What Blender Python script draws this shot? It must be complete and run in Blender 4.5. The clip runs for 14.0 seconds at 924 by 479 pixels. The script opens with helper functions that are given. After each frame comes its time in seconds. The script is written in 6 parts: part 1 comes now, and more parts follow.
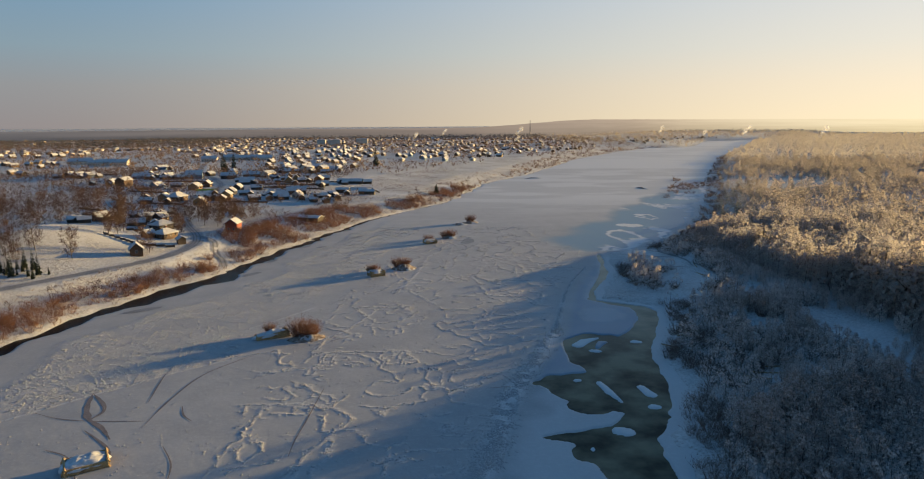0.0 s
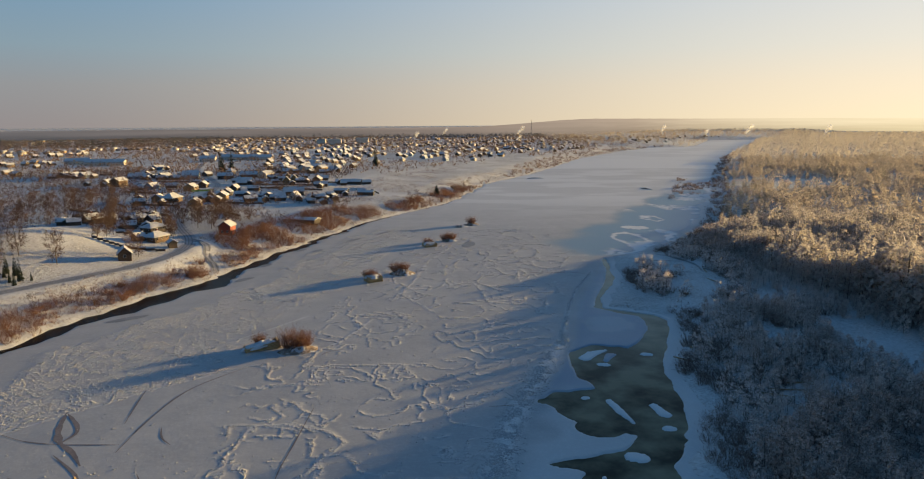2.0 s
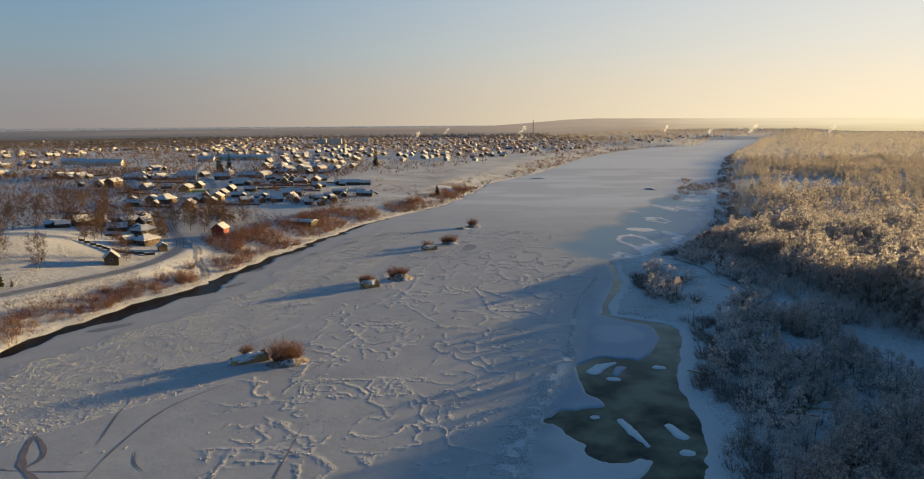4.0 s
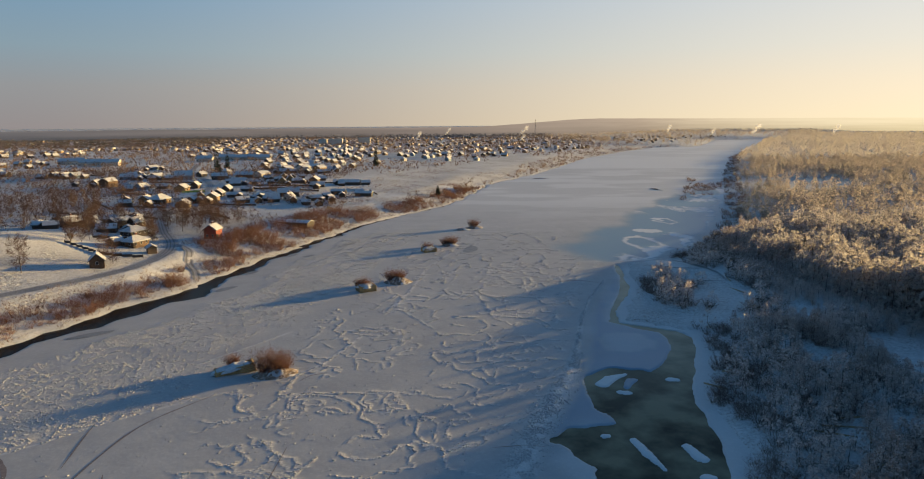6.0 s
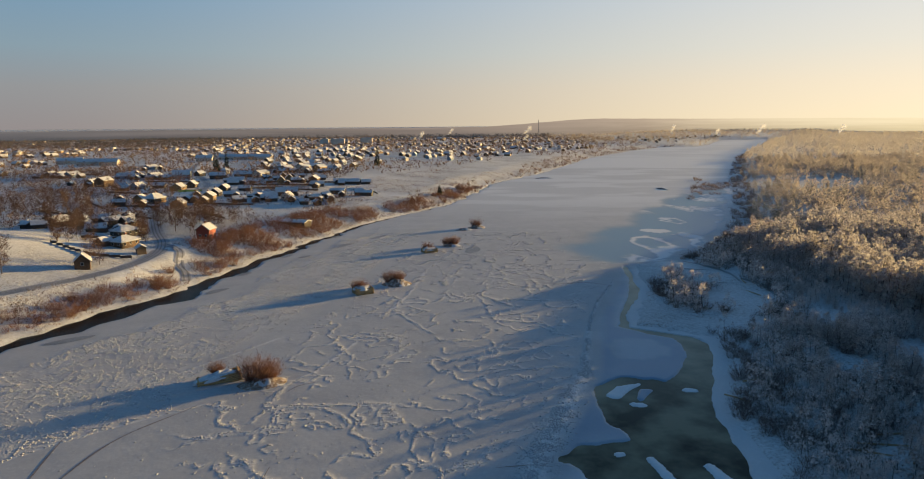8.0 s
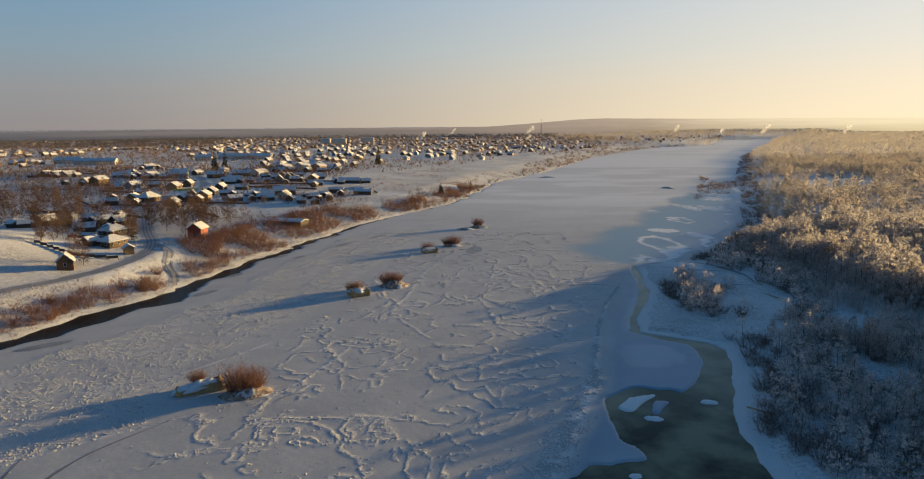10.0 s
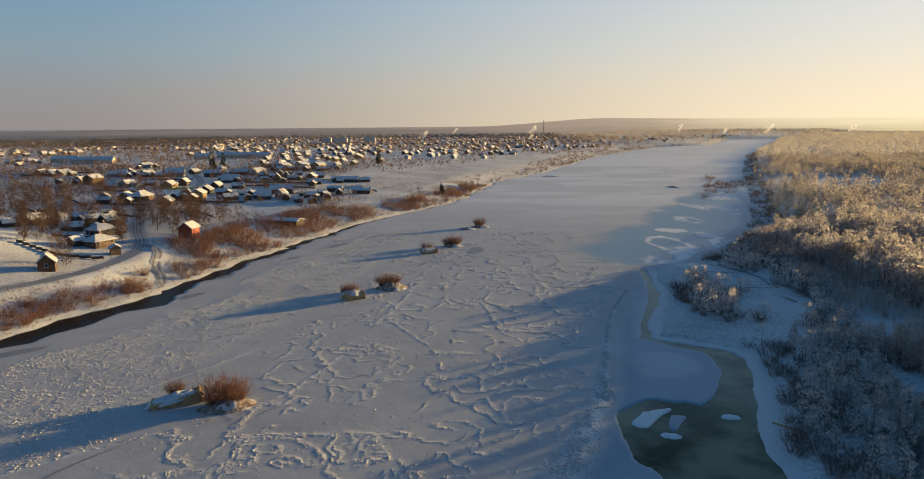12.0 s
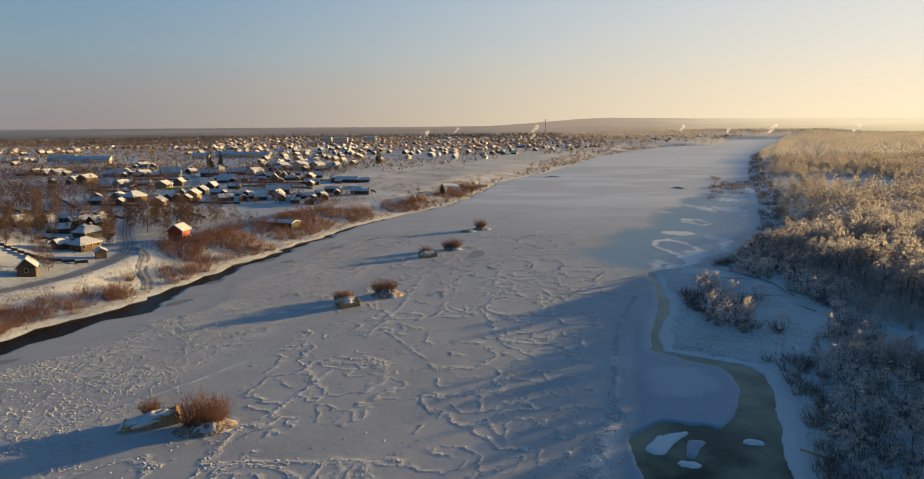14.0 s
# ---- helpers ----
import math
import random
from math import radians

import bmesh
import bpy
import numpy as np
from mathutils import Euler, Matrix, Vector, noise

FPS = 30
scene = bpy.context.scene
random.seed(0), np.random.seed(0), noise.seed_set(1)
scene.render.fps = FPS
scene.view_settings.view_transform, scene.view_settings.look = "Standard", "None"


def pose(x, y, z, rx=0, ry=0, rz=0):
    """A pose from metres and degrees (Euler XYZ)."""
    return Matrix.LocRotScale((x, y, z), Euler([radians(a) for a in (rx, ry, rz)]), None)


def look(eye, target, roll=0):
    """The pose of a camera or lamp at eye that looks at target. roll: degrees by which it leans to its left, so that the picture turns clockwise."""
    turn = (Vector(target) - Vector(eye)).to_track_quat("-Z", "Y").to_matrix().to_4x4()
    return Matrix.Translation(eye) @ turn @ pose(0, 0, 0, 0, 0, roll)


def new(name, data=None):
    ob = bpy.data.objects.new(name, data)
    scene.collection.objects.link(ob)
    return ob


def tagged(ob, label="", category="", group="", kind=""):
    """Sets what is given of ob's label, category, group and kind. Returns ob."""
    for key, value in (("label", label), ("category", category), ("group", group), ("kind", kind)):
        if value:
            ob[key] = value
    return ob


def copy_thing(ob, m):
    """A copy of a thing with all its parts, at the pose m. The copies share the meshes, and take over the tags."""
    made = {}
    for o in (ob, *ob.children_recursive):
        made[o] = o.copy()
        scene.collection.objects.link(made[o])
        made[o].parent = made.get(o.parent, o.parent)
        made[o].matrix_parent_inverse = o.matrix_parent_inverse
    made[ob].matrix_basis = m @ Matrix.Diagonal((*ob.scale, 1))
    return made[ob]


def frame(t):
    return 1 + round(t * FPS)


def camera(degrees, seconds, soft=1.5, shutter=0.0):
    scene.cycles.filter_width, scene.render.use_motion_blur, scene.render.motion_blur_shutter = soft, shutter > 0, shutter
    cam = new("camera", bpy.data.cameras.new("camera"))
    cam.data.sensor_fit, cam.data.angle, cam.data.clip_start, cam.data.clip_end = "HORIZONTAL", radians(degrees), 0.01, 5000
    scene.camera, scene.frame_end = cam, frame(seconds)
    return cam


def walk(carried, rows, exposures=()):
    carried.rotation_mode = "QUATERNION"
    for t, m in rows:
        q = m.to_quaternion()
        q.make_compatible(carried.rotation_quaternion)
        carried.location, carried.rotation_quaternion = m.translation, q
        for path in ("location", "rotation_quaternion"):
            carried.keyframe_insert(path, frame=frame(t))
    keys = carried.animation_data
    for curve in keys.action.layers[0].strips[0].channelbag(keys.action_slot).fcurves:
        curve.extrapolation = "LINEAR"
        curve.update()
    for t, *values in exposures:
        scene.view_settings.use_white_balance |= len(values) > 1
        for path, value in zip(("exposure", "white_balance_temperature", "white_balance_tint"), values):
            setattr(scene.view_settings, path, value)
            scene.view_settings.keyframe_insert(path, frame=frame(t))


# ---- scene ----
cam = camera(71.0, 14.0, soft=1.05)
# seconds, x, y, z of the eye in metres, then pitch, roll and yaw in degrees
ROWS = [
    (0.0, 0.00, 0.00, 55.00, -10.268, 0.353, 0.000),
    (0.5, 0.07, 2.27, 54.97, -10.288, 0.356, 0.020),
    (1.0, 0.13, 4.57, 54.98, -10.306, 0.360, 0.042),
    (1.5, 0.17, 6.90, 55.03, -10.320, 0.364, 0.069),
    (2.0, 0.21, 9.25, 55.07, -10.331, 0.369, 0.099),
    (2.5, 0.24, 11.64, 55.10, -10.336, 0.375, 0.132),
    (3.0, 0.31, 14.04, 55.01, -10.336, 0.382, 0.167),
    (5.5, 0.88, 26.06, 53.68, -10.308, 0.408, 0.360),
    (6.0, 0.98, 28.45, 53.34, -10.293, 0.413, 0.411),
    (6.5, 1.06, 30.84, 52.92, -10.274, 0.419, 0.472),
    (7.0, 1.15, 33.23, 52.43, -10.255, 0.425, 0.537),
    (7.5, 1.21, 35.60, 51.89, -10.238, 0.432, 0.604),
    (8.0, 1.32, 37.99, 51.36, -10.223, 0.439, 0.664),
    (10.5, 1.82, 49.93, 48.81, -10.165, 0.462, 0.942),
    (11.0, 1.92, 52.27, 48.32, -10.160, 0.462, 0.991),
    (11.5, 2.00, 54.59, 47.91, -10.159, 0.456, 1.034),
    (12.0, 2.05, 56.89, 47.62, -10.159, 0.445, 1.074),
    (12.5, 2.12, 59.20, 47.49, -10.159, 0.429, 1.109),
    (13.0, 2.18, 61.47, 47.44, -10.163, 0.411, 1.141),
    (13.5, 2.24, 63.66, 47.39, -10.173, 0.391, 1.171),
    (14.0, 2.30, 65.82, 47.34, -10.186, 0.372, 1.199),
]
walk(cam, [(t, pose(x, y, z, 0, 0, yaw) @ pose(0, 0, 0, pitch) @ pose(0, 0, 0, 0, roll) @ pose(0, 0, 0, 90)) for t, x, y, z, pitch, roll, yaw in ROWS])

# ---------------------------------------------------------------- light
SUN_AZ, SUN_EL = 57.0, 5.6      # degrees right of +y, degrees above the horizon
scene.view_settings.exposure = 1.1
sa, se = radians(SUN_AZ), radians(SUN_EL)
world = bpy.data.worlds.new("winter_sky")
scene.world = world
world.use_nodes = True
wn, wl = world.node_tree.nodes, world.node_tree.links


def sky_math(op, a, b):
    n = wn.new("ShaderNodeMath")
    n.operation = op
    n.use_clamp = op == 'MULTIPLY_ADD'
    for k, v in enumerate((a, b) if not isinstance(b, tuple) else (a, *b)):
        if isinstance(v, (int, float)):
            n.inputs[k].default_value = v
        else:
            wl.new(v, n.inputs[k])
    return n.outputs[0]


def sky_ramp(height, stops):
    r = wn.new("ShaderNodeValToRGB")
    e = r.color_ramp.elements
    while len(e) < len(stops):
        e.new(0.5)
    for el, (p, c) in zip(e, stops):
        el.position, el.color = p, (*c, 1)
    wl.new(height, r.inputs[0])
    return r.outputs[0]


def sky_mix(fac, a, b, mode='MIX'):
    n = wn.new("ShaderNodeMix")
    n.data_type, n.blend_type = 'RGBA', mode
    for k, v in ((0, fac), (6, a), (7, b)):
        if isinstance(v, (int, float)):
            n.inputs[k].default_value = v
        elif isinstance(v, tuple):
            n.inputs[k].default_value = (*v, 1)
        else:
            wl.new(v, n.inputs[k])
    return n.outputs[2]


# clear blue winter sky overhead, frost haze low down, warm towards the sun
sky = wn.new("ShaderNodeTexSky")
sky.sky_type = 'NISHITA'
sky.sun_disc = False
sky.sun_elevation = radians(SUN_EL)
sky.sun_rotation = radians(SUN_AZ)
sky.altitude = 100
sky.air_density = 1.0
sky.dust_density = 0.4
sky.ozone_density = 2.0
way = wn.new("ShaderNodeTexCoord").outputs["Generated"]
split = wn.new("ShaderNodeSeparateXYZ")
wl.new(way, split.inputs[0])
near_sun = wn.new("ShaderNodeVectorMath")
near_sun.operation = 'DOT_PRODUCT'
near_sun.inputs[1].default_value = (math.sin(sa), math.cos(sa), 0)
wl.new(way, near_sun.inputs[0])
height = split.outputs[2]
warm = sky_math('POWER', sky_math('MULTIPLY_ADD', near_sun.outputs["Value"], (1.03, 0.04)), 1.6)
away = sky_ramp(height, [(0, (0.141, 0.128, 0.126)), (0.05, (0.141, 0.144, 0.147)), (0.1, (0.118, 0.161, 0.188)), (0.18, (0.085, 0.150, 0.215)), (0.45, (0.078, 0.113, 0.165)), (1, (0.045, 0.07, 0.115))])
toward = sky_ramp(height, [(0, (0.505, 0.415, 0.275)), (0.05, (0.465, 0.398, 0.295)), (0.1, (0.403, 0.38, 0.327)), (0.18, (0.342, 0.35, 0.35)), (0.45, (0.145, 0.18, 0.215)), (1, (0.045, 0.07, 0.115))])
haze = sky_mix(warm, away, toward)
clear = sky_mix(1.0, sky_mix(1.0, sky.outputs[0], (0.045, 0.075, 0.10), 'MULTIPLY'), (1.0, 1.15, 1.17), 'MULTIPLY')
overhead = sky_math('MULTIPLY_ADD', height, (2.5, -0.5))
wl.new(sky_mix(overhead, haze, clear), wn["Background"].inputs[0])
wn["Background"].inputs["Strength"].default_value = 1.0

sun_data = bpy.data.lights.new("sun", 'SUN')
sun_data.energy = 5.3
sun_data.angle = radians(0.6)
sun_data.color = (1.0, 0.69, 0.28)
sun = new("sun", sun_data)
sun_way = Vector((math.sin(sa) * math.cos(se), math.cos(sa) * math.cos(se), math.sin(se)))
sun.matrix_world = look(sun_way * 900, (0, 0, 0))


# ---------------------------------------------------------------- noise and mesh helpers
def lattice(ix, iy, seed):
    h = np.sin(ix * 127.1 + iy * 311.7 + seed * 74.7) * 43758.5453
    return h - np.floor(h)


def vnoise(x, y, seed=0):
    """Smooth value noise, 0 to 1, on arrays."""
    x, y = np.asarray(x, float), np.asarray(y, float)
    ix, iy = np.floor(x), np.floor(y)
    fx, fy = x - ix, y - iy
    fx, fy = fx * fx * (3 - 2 * fx), fy * fy * (3 - 2 * fy)
    a, b = lattice(ix, iy, seed), lattice(ix + 1, iy, seed)
    c, d = lattice(ix, iy + 1, seed), lattice(ix + 1, iy + 1, seed)
    return (a * (1 - fx) + b * fx) * (1 - fy) + (c * (1 - fx) + d * fx) * fy


def fbm(x, y, seed=0, octaves=4):
    total, amp, norm = 0, 1.0, 0.0
    for o in range(octaves):
        total = total + amp * vnoise(x * 2 ** o, y * 2 ** o, seed + o * 7)
        norm += amp
        amp *= 0.5
    return total / norm


def smooth(t):
    t = np.clip(t, 0, 1)
    return t * t * (3 - 2 * t)


def mesh_from(name, verts, faces):
    """A mesh from an (n, 3) array and an (m, 3) or (m, 4) array of corners."""
    verts, faces = np.asarray(verts, np.float32), np.asarray(faces, np.int32)
    me = bpy.data.meshes.new(name)
    me.vertices.add(len(verts))
    me.vertices.foreach_set("co", verts.ravel())
    k = faces.shape[1]
    me.loops.add(faces.size)
    me.loops.foreach_set("vertex_index", faces.ravel())
    me.polygons.add(len(faces))
    me.polygons.foreach_set("loop_start", np.arange(0, faces.size, k, dtype=np.int32))
    me.update(calc_edges=True)
    return me


def grid_mesh(name, X, Y, Z, smooth_shade=True):
    ny, nx = X.shape
    idx = np.arange(ny * nx).reshape(ny, nx)
    f = np.stack([idx[:-1, :-1], idx[:-1, 1:], idx[1:, 1:], idx[1:, :-1]], -1).reshape(-1, 4)
    me = mesh_from(name, np.stack([X, Y, Z], -1).reshape(-1, 3), f)
    if smooth_shade:
        me.polygons.foreach_set("use_smooth", np.ones(len(f), bool))
    return me


def thing(name, me, mat, label="", category="", group="", kind=""):
    me.materials.append(mat)
    return tagged(new(name, me), label, category, group, kind)


def part(name, data, mat, parent, label=""):
    """Links a bmesh or a mesh as one mesh object under a thing or a part."""
    if isinstance(data, bmesh.types.BMesh):
        me = bpy.data.meshes.new(name)
        data.to_mesh(me)
        data.free()
    else:
        me = data
    if mat and not me.materials:
        me.materials.append(mat)
    ob = new(name, me)
    ob.parent = parent
    if label:
        ob["label"] = label
    return ob


def steps(*spans):
    """Coordinates from (start, stop, step) spans laid end to end."""
    out = []
    for a, b, s in spans:
        out.append(np.linspace(a, b, max(2, int(round(abs(b - a) / s)) + 1))[:-1])
    out.append(np.array([spans[-1][1]]))
    return np.concatenate(out)


# ---------------------------------------------------------------- materials
def material(name, rough=0.8, metal=0.0):
    m = bpy.data.materials.new(name)
    m.use_nodes = True
    b = m.node_tree.nodes["Principled BSDF"]
    b.inputs["Roughness"].default_value = rough
    b.inputs["Metallic"].default_value = metal
    return m, m.node_tree.nodes, m.node_tree.links, b


def ramp(nodes, stops):
    r = nodes.new("ShaderNodeValToRGB")
    e = r.color_ramp.elements
    while len(e) < len(stops):
        e.new(0.5)
    for el, (p, c) in zip(e, stops):
        el.position, el.color = p, (*c, 1)
    return r


def noise_tex(nodes, links, scale, detail=4, rough=0.55, coord=None):
    n = nodes.new("ShaderNodeTexNoise")
    n.inputs["Scale"].default_value = scale
    n.inputs["Detail"].default_value = detail
    n.inputs["Roughness"].default_value = rough
    if coord is None:
        g = nodes.new("ShaderNodeNewGeometry")
        coord = g.outputs["Position"]
    links.new(coord, n.inputs["Vector"])
    return n


def two_scale(name, dark, light, rough, big, fine, bump=0.3, bump_dist=0.05, mid=None, metal=0.0, local=False):
    """A surface that varies at two scales, with relief from the finer one."""
    m, nd, lk, b = material(name, rough, metal)
    coord = None
    if local:
        coord = nd.new("ShaderNodeTexCoord").outputs["Object"]
    n1, n2 = noise_tex(nd, lk, big, 3, coord=coord), noise_tex(nd, lk, fine, 5, coord=coord)
    mix = nd.new("ShaderNodeMath")
    mix.operation = 'MULTIPLY_ADD'
    mix.inputs[1].default_value = 0.5
    half = nd.new("ShaderNodeMath")
    half.operation = 'MULTIPLY'
    half.inputs[1].default_value = 0.5
    lk.new(n2.outputs[0], half.inputs[0])
    lk.new(n1.outputs[0], mix.inputs[0])
    lk.new(half.outputs[0], mix.inputs[2])
    stops = [(0.34, dark), (0.66, light)] if mid is None else [(0.32, dark), (0.5, mid), (0.68, light)]
    r = ramp(nd, stops)
    lk.new(mix.outputs[0], r.inputs[0])
    lk.new(r.outputs[0], b.inputs["Base Color"])
    bp = nd.new("ShaderNodeBump")
    bp.inputs["Strength"].default_value = bump
    bp.inputs["Distance"].default_value = bump_dist
    lk.new(n2.outputs[0], bp.inputs["Height"])
    lk.new(bp.outputs[0], b.inputs["Normal"])
    return m


def twig_material(name, dark, light, through_light=0.3):
    """Twigs that differ one from another, and let some light through."""
    m, nd, lk, b = material(name, 0.85)
    g = nd.new("ShaderNodeNewGeometry")
    o = nd.new("ShaderNodeObjectInfo")
    n = noise_tex(nd, lk, 0.06, 2)
    s = nd.new("ShaderNodeMath")
    s.operation = 'MULTIPLY_ADD'
    s.inputs[1].default_value = 0.34
    lk.new(g.outputs["Random Per Island"], s.inputs[0])
    s2 = nd.new("ShaderNodeMath")
    s2.operation = 'MULTIPLY_ADD'
    s2.inputs[1].default_value = 0.3
    lk.new(o.outputs["Random"], s2.inputs[0])
    s3 = nd.new("ShaderNodeMath")
    s3.operation = 'MULTIPLY'
    s3.inputs[1].default_value = 0.45
    lk.new(n.outputs[0], s3.inputs[0])
    lk.new(s3.outputs[0], s2.inputs[2])
    lk.new(s2.outputs[0], s.inputs[2])
    r = ramp(nd, [(0.15, dark), (0.85, light)])
    lk.new(s.outputs[0], r.inputs[0])
    lk.new(r.outputs[0], b.inputs["Base Color"])
    b.inputs["Specular IOR Level"].default_value = 0.1
    fuzz = noise_tex(nd, lk, 2.6, 4, 0.7)
    bp = nd.new("ShaderNodeBump")
    bp.inputs["Strength"].default_value = 0.4
    bp.inputs["Distance"].default_value = 0.25
    lk.new(fuzz.outputs[0], bp.inputs["Height"])
    lk.new(bp.outputs[0], b.inputs["Normal"])
    tr = nd.new("ShaderNodeBsdfTranslucent")
    lk.new(r.outputs[0], tr.inputs[0])
    mx = nd.new("ShaderNodeMixShader")
    mx.inputs[0].default_value = through_light
    lk.new(b.outputs[0], mx.inputs[1])
    lk.new(tr.outputs[0], mx.inputs[2])
    lk.new(mx.outputs[0], nd["Material Output"].inputs[0])
    return m


def snow_material(name, dark, light, rough, big, fine, crumb, crumb_dist, grain):
    """Snow or snowy ice: large tone, fine tone, crumbs where the wind left them, and grain."""
    m = two_scale(name, dark, light, rough, big, fine, 0.5, grain)
    nd, lk = m.node_tree.nodes, m.node_tree.links
    b = nd["Principled BSDF"]
    v = noise_tex(nd, lk, crumb, 6, 0.7)
    patch = noise_tex(nd, lk, 0.045, 3)
    pm = ramp(nd, [(0.38, (0.1, 0.1, 0.1)), (0.62, (1, 1, 1))])
    lk.new(patch.outputs[0], pm.inputs[0])
    peak = ramp(nd, [(0.46, (0, 0, 0)), (0.68, (1, 1, 1))])
    lk.new(v.outputs[0], peak.inputs[0])
    mul = nd.new("ShaderNodeMath")
    mul.operation = 'MULTIPLY'
    lk.new(pm.outputs[0], mul.inputs[0])
    lk.new(peak.outputs[0], mul.inputs[1])
    old = b.inputs["Normal"].links[0].from_node
    bp = nd.new("ShaderNodeBump")
    bp.inputs["Strength"].default_value = 0.7
    bp.inputs["Distance"].default_value = crumb_dist
    lk.new(mul.outputs[0], bp.inputs["Height"])
    lk.new(old.outputs[0], bp.inputs["Normal"])
    lk.new(bp.outputs[0], b.inputs["Normal"])
    return m


M_SNOW = snow_material("field_snow", (0.37, 0.365, 0.36), (0.62, 0.62, 0.61), 0.75, 0.03, 1.1, 0.35, 0.3, 0.12)


def dead_grass(m):
    """Dry grass and weeds poking through the thin snow in patches."""
    nd, lk = m.node_tree.nodes, m.node_tree.links
    b = nd["Principled BSDF"]
    old = b.inputs["Base Color"].links[0].from_socket
    blade, area = noise_tex(nd, lk, 1.7, 6, 0.75), noise_tex(nd, lk, 0.045, 4, 0.6)
    spots = ramp(nd, [(0.50, (0, 0, 0)), (0.60, (1, 1, 1))])
    where = ramp(nd, [(0.36, (0, 0, 0)), (0.60, (0.85, 0.85, 0.85))])
    lk.new(blade.outputs[0], spots.inputs[0])
    lk.new(area.outputs[0], where.inputs[0])
    both = nd.new("ShaderNodeMath")
    both.operation = 'MULTIPLY'
    lk.new(spots.outputs[0], both.inputs[0])
    lk.new(where.outputs[0], both.inputs[1])
    mx = nd.new("ShaderNodeMix")
    mx.data_type = 'RGBA'
    mx.inputs[7].default_value = (0.17, 0.125, 0.085, 1)
    lk.new(both.outputs[0], mx.inputs[0])
    lk.new(old, mx.inputs[6])
    lk.new(mx.outputs[2], b.inputs["Base Color"])


dead_grass(M_SNOW)


def ice_material():
    """Grey river ice, thinly dusted, white where snow has caught, broken into crumbs, dark where it is bare; shade blue
    and far haze tinted in.
    """
    m, nd, lk, b = material("snowy_river_ice", 0.55)

    def calc(op, p, q, clamp=False):
        n = nd.new("ShaderNodeMath")
        n.operation, n.use_clamp = op, clamp
        for k, v in enumerate((p, q)):
            if isinstance(v, (int, float)):
                n.inputs[k].default_value = v
            else:
                lk.new(v, n.inputs[k])
        return n.outputs[0]

    def point_value(key):
        n = nd.new("ShaderNodeAttribute")
        n.attribute_name = key
        return n.outputs["Fac"]

    big, fine = noise_tex(nd, lk, 0.03, 3), noise_tex(nd, lk, 1.3, 5, 0.65)
    streak = noise_tex(nd, lk, 0.14, 4, 0.6)
    cover, bare, broken = point_value("snow_haze_cover"), point_value("bare_ice_blue_shade"), point_value("broken_ice")
    grey = ramp(nd, [(0.35, (0.31, 0.31, 0.315)), (0.68, (0.405, 0.40, 0.395))])
    lk.new(calc('ADD', calc('MULTIPLY', big.outputs[0], 0.5), calc('MULTIPLY', streak.outputs[0], 0.5)), grey.inputs[0])
    dust = ramp(nd, [(0.50, (0.0, 0.0, 0.0)), (0.78, (0.22, 0.22, 0.22))])
    lk.new(fine.outputs[0], dust.inputs[0])
    # crumbs of broken ice: every cell a low knob of its own height, more of them where the ice is broken
    knobs = None
    for scale, share in ((1.7, 1.0), (3.3, 0.6)):
        vor = nd.new("ShaderNodeTexVoronoi")
        vor.inputs["Scale"].default_value = scale
        lk.new(nd.new("ShaderNodeNewGeometry").outputs["Position"], vor.inputs["Vector"])
        chance = nd.new("ShaderNodeSeparateColor")
        lk.new(vor.outputs["Color"], chance.inputs[0])
        tall = calc('MULTIPLY', calc('SUBTRACT', calc('ADD', chance.outputs[0], broken), 1.0, True), 2.2, True)
        knob = calc('MULTIPLY', tall, calc('SUBTRACT', 1.0, calc('MULTIPLY', vor.outputs["Distance"], 1.5), True))
        knob = calc('MULTIPLY', knob, share)
        knobs = knob if knobs is None else calc('MAXIMUM', knobs, knob)
    caught = calc('MULTIPLY', knobs, 1.3, True)
    white = nd.new("ShaderNodeMix")
    white.data_type = 'RGBA'
    white.inputs[7].default_value = (0.62, 0.62, 0.615, 1)
    lk.new(calc('MAXIMUM', calc('ADD', cover, dust.outputs[0], True), caught), white.inputs[0])
    lk.new(grey.outputs[0], white.inputs[6])
    # the blue of bare ice stands for forest shade and skylight
    dark = nd.new("ShaderNodeMix")
    dark.data_type = 'RGBA'
    dark.inputs[7].default_value = (0.10, 0.205, 0.295, 1)
    lk.new(bare, dark.inputs[0])
    lk.new(white.outputs[2], dark.inputs[6])
    lk.new(dark.outputs[2], b.inputs["Base Color"])
    gloss = nd.new("ShaderNodeMapRange")
    gloss.inputs[3].default_value, gloss.inputs[4].default_value = 0.6, 0.4
    lk.new(bare, gloss.inputs[0])
    lk.new(gloss.outputs[0], b.inputs["Roughness"])
    b.inputs["Specular IOR Level"].default_value = 0.32
    bp = nd.new("ShaderNodeBump")
    bp.inputs["Strength"].default_value = 0.2
    bp.inputs["Distance"].default_value = 0.03
    lk.new(fine.outputs[0], bp.inputs["Height"])
    # wind-carved crust, stronger where the ice is broken
    crust = noise_tex(nd, lk, 0.9, 7, 0.72)
    carve = nd.new("ShaderNodeBump")
    carve.inputs["Distance"].default_value = 0.5
    lk.new(calc('MULTIPLY', crust.outputs[0], calc('ADD', 0.012, calc('MULTIPLY', broken, 0.9), True)), carve.inputs["Height"])
    lk.new(bp.outputs[0], carve.inputs["Normal"])
